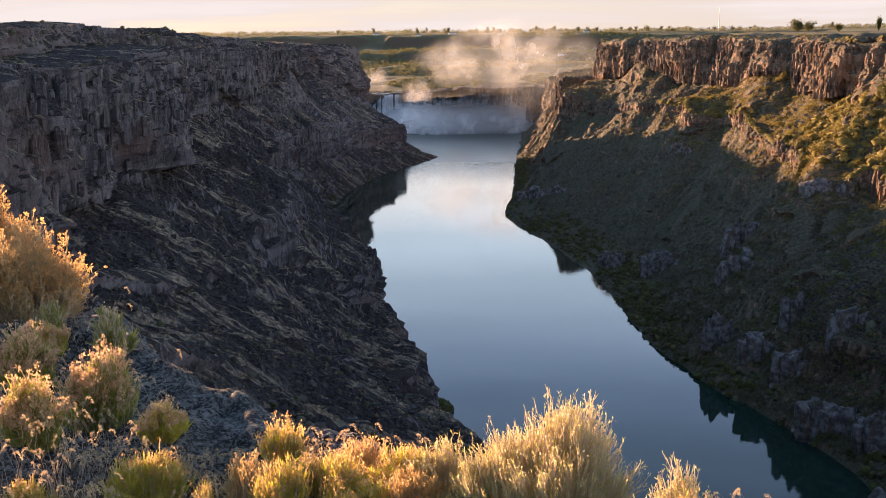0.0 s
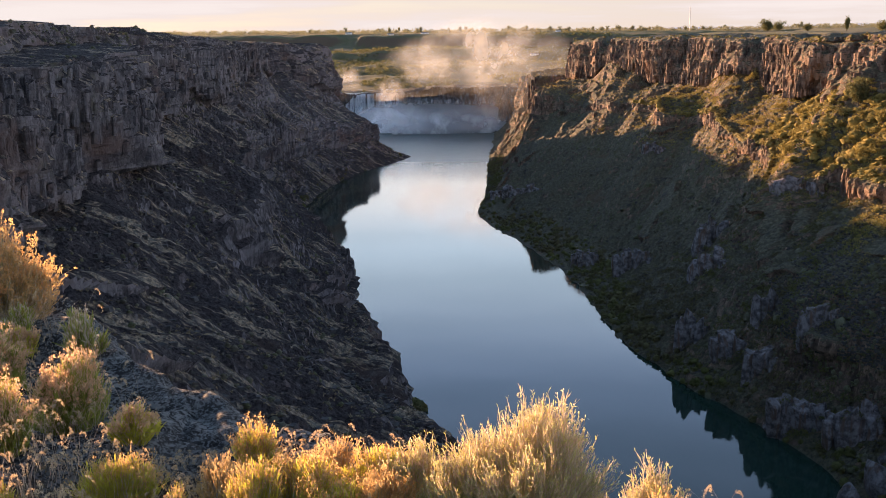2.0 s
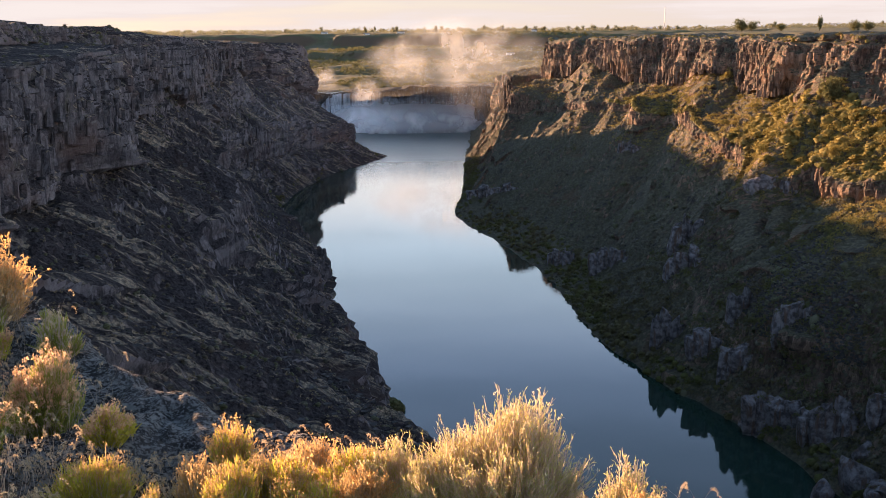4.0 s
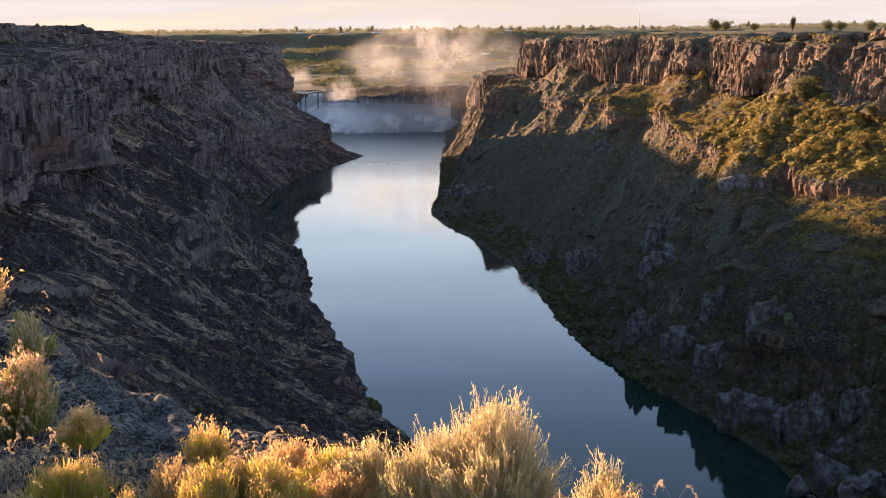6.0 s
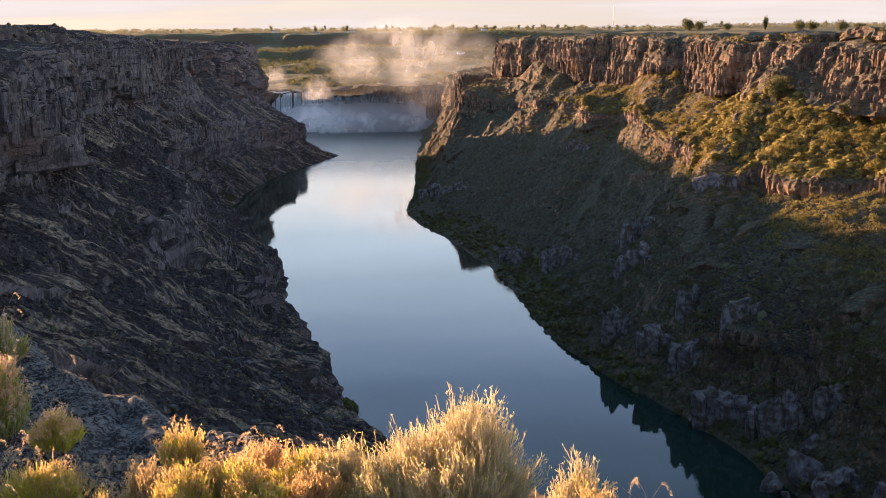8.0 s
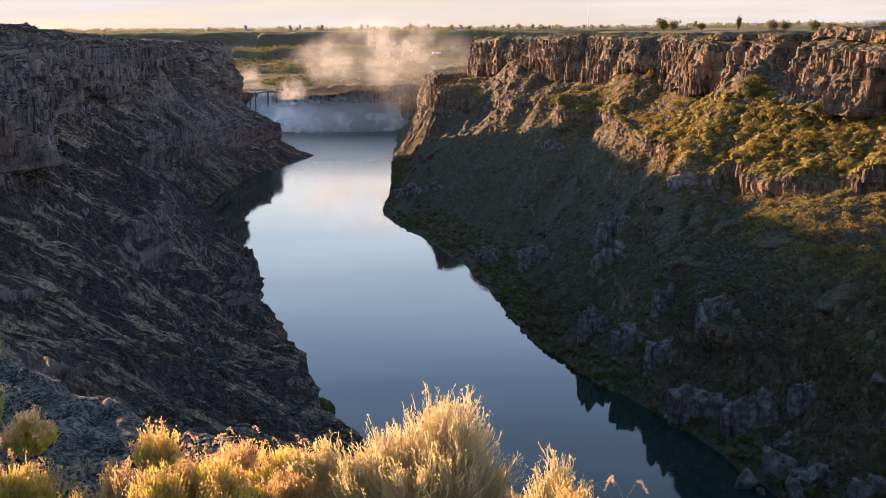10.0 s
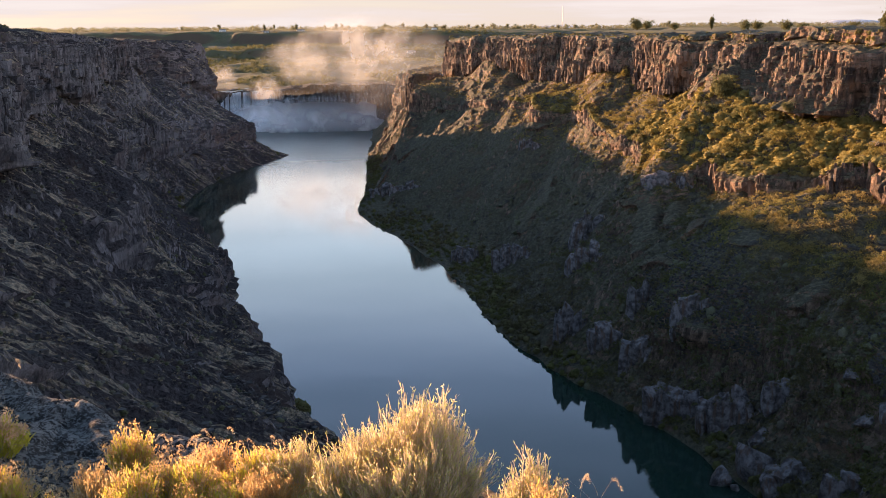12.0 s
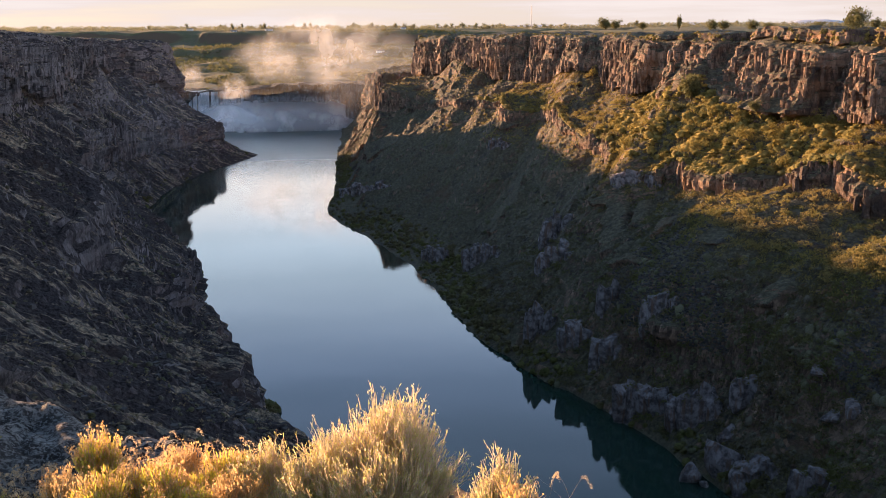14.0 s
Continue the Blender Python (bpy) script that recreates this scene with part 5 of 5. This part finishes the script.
        lv, lf, _ = blades(at, du[kk] + r.normal(size=(nl, 3)) * 0.35 + np.array([0, 0, 0.5]), r.uniform(0.025, 0.06, nl) * min(bold, 1.5) ** 0.5 * grown * (0.5 if pale or height > 0.7 else 1.0), (0.0017 if pale else 0.0024) * bold, r)
        fine("leaf", lv, lf, leaf or M_YELLOW, root)
    # tufts: a few upright bristles at each tip, only where the tip reaches the outside of the plant
    outer = (ttip[:, 2] / height) ** 2 + (np.hypot(ttip[:, 0], ttip[:, 1]) / (width * 0.5)) ** 2 > 0.5
    outer &= ttip[:, 2] > height * (0.34 if height > 0.7 else 0.52)
    if pale:
        outer &= r.random(len(outer)) > 0.72
    ht = np.repeat(ttip[outer], {M_ORANGE: 7 if height > 0.7 else 4, M_PINK: 11, M_CREAM: 3}.get(head, 1), 0)
    hv, hf, _ = blades(ht + r.normal(size=ht.shape) * {M_PINK: 0.009, M_ORANGE: 0.007}.get(head, 0.005), r.normal(size=ht.shape) * 0.5 + np.array([0, 0, 1.0]), r.uniform(0.006, 0.013, len(ht)) * bold ** 0.7, (0.0022 if pale else 0.0027) * bold, r)
    fine("flower_head", hv, hf, head, root)
    return tagged(root, label, "shrub", group="rabbitbrush on the ledge")


def dry_grass(x, y, height, stalks, seed, label, spread=0.12):
    """Thin dry stalks with drooping seed heads."""
    r = np.random.default_rng(seed)
    z = float(ledge_height(np.array([x]), np.array([y]))[0])
    root = new("dry_grass")
    root.location = (x, y, z - 0.02)
    s = np.stack([r.normal(size=stalks) * spread * 0.35, r.normal(size=stalks) * spread * 0.35, np.zeros(stalks)], 1)
    d = np.stack([r.normal(size=stalks) * 0.16, r.normal(size=stalks) * 0.16, np.ones(stalks)], 1)
    ln = height * r.uniform(0.6, 1.0, stalks)
    bend = np.stack([r.normal(size=stalks) * 0.22, r.normal(size=stalks) * 0.15, np.zeros(stalks)], 1)
    v, f, tip = ribbons(s, d, ln, 0.0017, bend, 6, r)
    fine("stalk", v, f, M_STEM, root)
    # drooping heads: short arcs of florets beyond each tip
    dirn = bend / (np.linalg.norm(bend, axis=1)[:, None] + 1e-6)
    pts = []
    for q in np.linspace(0, 1, 12):
        pts.append(tip + dirn * 0.04 * q + np.array([0, 0, 1]) * (0.03 * q - 0.07 * q * q))
    pts = np.concatenate(pts)
    hv, hf = flecks(pts, 4, 0.0028, 0.0034, r)
    fine("seed_head", hv, hf, M_GRASSHEAD, root)
    nb = stalks * 3
    bs = np.repeat(s, 3, 0) + r.normal(size=(nb, 3)) * (0.02, 0.02, 0)
    bv, bf, _ = ribbons(bs, np.stack([r.normal(size=nb) * 0.5, r.normal(size=nb) * 0.5, np.ones(nb)], 1), height * r.uniform(0.15, 0.4, nb), 0.0016, np.stack([r.normal(size=nb) * 0.4, r.normal(size=nb) * 0.4, -0.15 + 0 * r.random(nb)], 1), 3, r)
    fine("blade", bv, bf, M_DRYGRASS, root)
    return tagged(root, label, "grass", group="dry grass on the ledge")


CREAM = "rounded rabbitbrush with pale cream tufts on fine dry stems"
GOLDEN = "golden rabbitbrush with faded orange tufts above green stems"
YELLOWISH = "low yellow-green rabbitbrush glowing in the sun"
rabbitbrush(0.49, 4.58, 0.585, 0.86, 1001, M_CREAM, "large " + CREAM, 74, 22, 6, 0.5, M_STRAW, 0.25, ([-1, -0.75, -0.4, -0.1, 0.15, 0.4, 0.7, 1], [0.5, 0.72, 0.72, 0.8, 1.0, 1.0, 0.75, 0.45]))
rabbitbrush(0.90, 3.89, 0.49, 0.37, 1002, M_CREAM, CREAM, 24, 20, 6, 1.0, M_STRAW, 0.3)
rabbitbrush(0.94, 3.68, 0.41, 0.24, 1003, M_ORANGE, GOLDEN, 14, 16, 4, 0.5)
rabbitbrush(-0.02, 4.72, 0.33, 0.46, 1004, M_CREAM, CREAM, 18, 18, 4, 0.9, M_STRAW)
rabbitbrush(-0.84, 5.23, 0.37, 0.30, 1005, M_ORANGE, YELLOWISH, 12, 18, 4, 2.0)
rabbitbrush(-0.38, 4.98, 0.26, 0.42, 1006, M_ORANGE, GOLDEN, 16, 16, 4, 0.8, M_GOLDLEAF)
rabbitbrush(-0.62, 4.88, 0.24, 0.40, 1007, M_ORANGE, GOLDEN, 16, 16, 4, 0.8)
rabbitbrush(-0.95, 4.86, 0.27, 0.36, 1008, M_ORANGE, GOLDEN, 14, 16, 4, 0.7, M_GOLDLEAF)
rabbitbrush(-0.22, 4.78, 0.24, 0.40, 1009, M_ORANGE, YELLOWISH, 14, 16, 4, 1.6)
rabbitbrush(-0.75, 4.60, 0.27, 0.34, 1020, M_ORANGE, YELLOWISH, 12, 16, 4, 1.8)
rabbitbrush(-1.61, 5.70, 0.22, 0.34, 1010, M_PINK, GOLDEN, 16, 16, 4, 1.6)
rabbitbrush(-1.50, 5.00, 0.31, 0.50, 1011, M_ORANGE, YELLOWISH, 18, 18, 4, 2.2)
rabbitbrush(-2.09, 6.20, 0.49, 0.54, 1012, M_PINK, GOLDEN, 24, 18, 4, 2.4, M_GREENLEAF)
rabbitbrush(-2.76, 6.75, 0.44, 0.46, 1013, M_PINK, GOLDEN, 22, 18, 4, 2.4, M_GREENLEAF)
rabbitbrush(-2.25, 5.55, 0.40, 0.42, 1014, M_PINK, GOLDEN, 20, 18, 4, 2.4, M_GREENLEAF)
rabbitbrush(-3.44, 8.60, 0.82, 1.10, 1015, M_ORANGE, "large " + GOLDEN, 60, 18, 4, 0.8, M_SEEDLEAF)
rabbitbrush(-4.02, 9.50, 0.98, 0.70, 1016, M_ORANGE, "large " + GOLDEN, 32, 18, 4, 1.0, M_SEEDLEAF)
rabbitbrush(-3.95, 8.8, 0.80, 0.7, 1017, M_ORANGE, GOLDEN, 28, 18, 4, 0.8, M_SEEDLEAF)
rabbitbrush(-2.42, 7.55, 0.44, 0.36, 1018, M_STEM, "thin grey-green rabbitbrush gone to seed", 14, 16, 4, 0.8, M_GREENLEAF)
rabbitbrush(-2.91, 7.60, 0.24, 0.28, 1019, M_PINK, GOLDEN, 12, 14, 4, 1.2)
rabbitbrush(-3.05, 7.9, 0.3, 0.3, 1021, M_STEM, "thin grey-green rabbitbrush gone to seed", 9, 12, 4, 0.5, M_GREENLEAF)
rabbitbrush(-1.98, 4.75, 0.22, 0.26, 1022, M_ORANGE, YELLOWISH, 9, 14, 4, 1.6)
rabbitbrush(0.16, 4.52, 0.33, 0.34, 1027, M_CREAM, CREAM, 16, 18, 4, 0.9, M_STRAW)
rabbitbrush(-0.50, 4.70, 0.24, 0.38, 1023, M_ORANGE, GOLDEN, 14, 16, 4, 1.2)
rabbitbrush(-0.16, 4.60, 0.23, 0.36, 1024, M_ORANGE, GOLDEN, 14, 16, 4, 0.9, M_GOLDLEAF)
rabbitbrush(-1.14, 4.66, 0.24, 0.36, 1025, M_ORANGE, GOLDEN, 14, 16, 4, 1.2)
rabbitbrush(-0.36, 4.52, 0.22, 0.36, 1026, M_ORANGE, YELLOWISH, 14, 16, 4, 1.6)
for i, (x, y, h, n) in enumerate([(-2.05, 4.7, 0.42, 14), (-1.75, 4.65, 0.36, 14), (-1.95, 5.05, 0.45, 8), (-1.2, 4.75, 0.26, 10), (-1.88, 4.85, 0.36, 16), (-2.14, 4.96, 0.40, 12), (-0.52, 5.05, 0.47, 3), (-0.38, 5.02, 0.36, 12), (-0.2, 5.0, 0.33, 10), (-0.62, 5.02, 0.36, 9), (-1.75, 5.15, 0.34, 10), (-1.6, 5.2, 0.40, 6), (-2.30, 7.3, 0.62, 8), (-2.5, 7.2, 0.5, 8),
                                  (-1.9, 6.5, 0.55, 5), (-1.75, 6.0, 0.42, 8), (-2.0, 5.3, 0.4, 10), (-1.35, 5.1, 0.36, 6), (-2.7, 6.1, 0.42, 10), (-2.45, 5.9, 0.4, 8), (1.15, 3.95, 0.45, 5), (-1.15, 4.95, 0.24, 8), (-2.9, 8.2, 0.4, 8), (-0.05, 4.95, 0.3, 5), (-2.6, 6.9, 0.3, 14), (-2.35, 6.6, 0.25, 14), (-1.95, 5.85, 0.25, 14), (-1.7, 5.4, 0.2, 16), (-2.9, 7.2, 0.28, 14), (-3.2, 8.1, 0.3, 12), (-1.3, 5.5, 0.15, 12), (-1.15, 5.2, 0.16, 14), (-2.55, 5.35, 0.35, 10), (-0.7, 5.25, 0.25, 10), (-3.5, 7.6, 0.3, 12), (-1.25, 4.72, 0.15, 26), (-1.7, 4.8, 0.17, 26), (-2.2, 4.75, 0.2, 26), (-1.35, 5.25, 0.13, 24), (-1.05, 5.05, 0.12, 24), (-1.85, 5.3, 0.15, 24), (-2.5, 5.1, 0.2, 24), (-1.15, 5.6, 0.1, 20), (-2.2, 6.0, 0.14, 20)]):
    dry_grass(x, y, h, max(3, n * 9 // 10), 1101 + i, "dry straw-coloured grass with drooping seed heads")


# ---- basalt columns of the cliffs: the nearest ones singly, the rest joined ----
def column_shapes():
    """A dozen uneven six-sided columns, one metre in radius and one high."""
    shapes = []
    for seed in range(12):
        r = random.Random(500 + seed)
        ang = [k * math.pi / 3 + r.uniform(-0.25, 0.25) for k in range(6)]
        rad = [r.uniform(0.8, 1.15) for _ in range(6)]
        v = []
        for z, sc in ((0.0, 1.1), (0.4, 0.98), (0.9, 1.0), (1.0, 0.6)):
            for a, q in zip(ang, rad):
                j = r.uniform(0.86, 1.12)
                v.append((math.cos(a) * q * sc * j, math.sin(a) * q * sc * j, z + (r.uniform(-0.07, 0.07) if 0 < z < 1 else 0)))
        v.append((0, 0, 1.01))
        f = []
        for i in range(3):
            for k in range(6):
                a, b = i * 6 + k, i * 6 + (k + 1) % 6
                f += [(a, b, b + 6), (a, b + 6, a + 6)]
        f += [(18 + k, 18 + (k + 1) % 6, 24) for k in range(6)]
        shapes.append((np.array(v), np.array(f)))
    return shapes


SHAPES = column_shapes()


def colonnade(wall, face, arc, spacing, tiers, seed, material, singles, name, start=280, end=1500):
    """Stands columns against a cliff face, tier above tier."""
    r = np.random.default_rng(seed)
    rows = face.shape[0] - 1
    mid = face[rows // 2]
    ok = (mid[:, 1] > start) & (np.hypot(mid[:, 0], mid[:, 1]) < end)
    spots = np.arange(arc[ok].min(), arc[ok].max(), spacing)
    items = []
    for lo, hi in tiers:
        for a in spots + r.uniform(-0.4, 0.4, len(spots)) * spacing:
            i = int(np.clip(np.searchsorted(arc, a), 1, len(arc) - 2))
            gap = vnoise(a / 17 + seed, lo * 3.1, 0, seed)
            if r.random() < 0.15 + 0.6 * (gap > 0.25) or not ok[i]:
                continue
            q0 = np.clip(lo + r.uniform(-0.08, 0.08), 0, 1)
            q1 = np.clip(q0 + (hi - lo) * r.uniform(0.5, 1.5), 0.05, 1)
            p0, p1 = face[int(q0 * rows), i], face[int(q1 * rows), i]
            tall = p1[2] - p0[2] + 1.5
            if tall < 2.5:
                continue
            w = (0.45 + 1.0 * r.random() ** 1.7) * spacing * 0.56
            k = r.uniform(0.2, 0.8)
            c = p0 * k + p1 * (1 - k)
            items.append((c[0], c[1], p0[2] - 2.0, w, tall, r.uniform(0, 6.28), int(r.integers(0, 12))))
    items.sort(key=lambda k: math.hypot(k[0], k[1]))
    meshes = []
    for v, f in SHAPES:
        me = mesh_from("column", v, f, material)
        meshes.append(me)
    for x, y, z, w, tall, turn, k in items[:singles]:
        ob = new("column", meshes[k])
        ob.parent = wall
        ob.matrix_basis = pose(x, y, z, 0, 0, math.degrees(turn)) @ pose(0, 0, 0, 4 * math.sin(7 * x), 4 * math.sin(5 * y), 0) @ Matrix.Diagonal((w, w, tall, 1))
    allv, allf, base = [], [], 0
    for x, y, z, w, tall, turn, k in items[singles:]:
        v, f = SHAPES[k]
        c, s = math.cos(turn) * w, math.sin(turn) * w
        allv.append(np.stack([v[:, 0] * c - v[:, 1] * s + x, v[:, 0] * s + v[:, 1] * c + y, v[:, 2] * tall + z], 1))
        allf.append(f + base)
        base += len(v)
    if allv:
        rest = part(name, mesh_from(name, np.concatenate(allv), np.concatenate(allf), material), wall)
        tagged(rest, kind="stuff")


TIERS = tuple((q / 10, q / 10 + 0.16) for q in range(9))
colonnade(right_wall, right_faces[1], right_faces[2], 2.9, TIERS, 71, M_RIGHT, 300, "column_rows")
colonnade(left_wall, left_faces[1], left_faces[2], 3.0, TIERS, 72, M_LEFT, 300, "column_rows", 280, 1150)
colonnade(right_wall, right_faces[0], right_faces[2], 2.6, ((0.0, 0.7), (0.35, 1.0)), 73, M_RIGHT, 0, "lower_column_rows")
colonnade(left_wall, left_faces[0], left_faces[2], 3.2, ((0.0, 0.55), (0.35, 1.0)), 74, M_LEFT, 0, "lower_column_rows", 640, 1150)
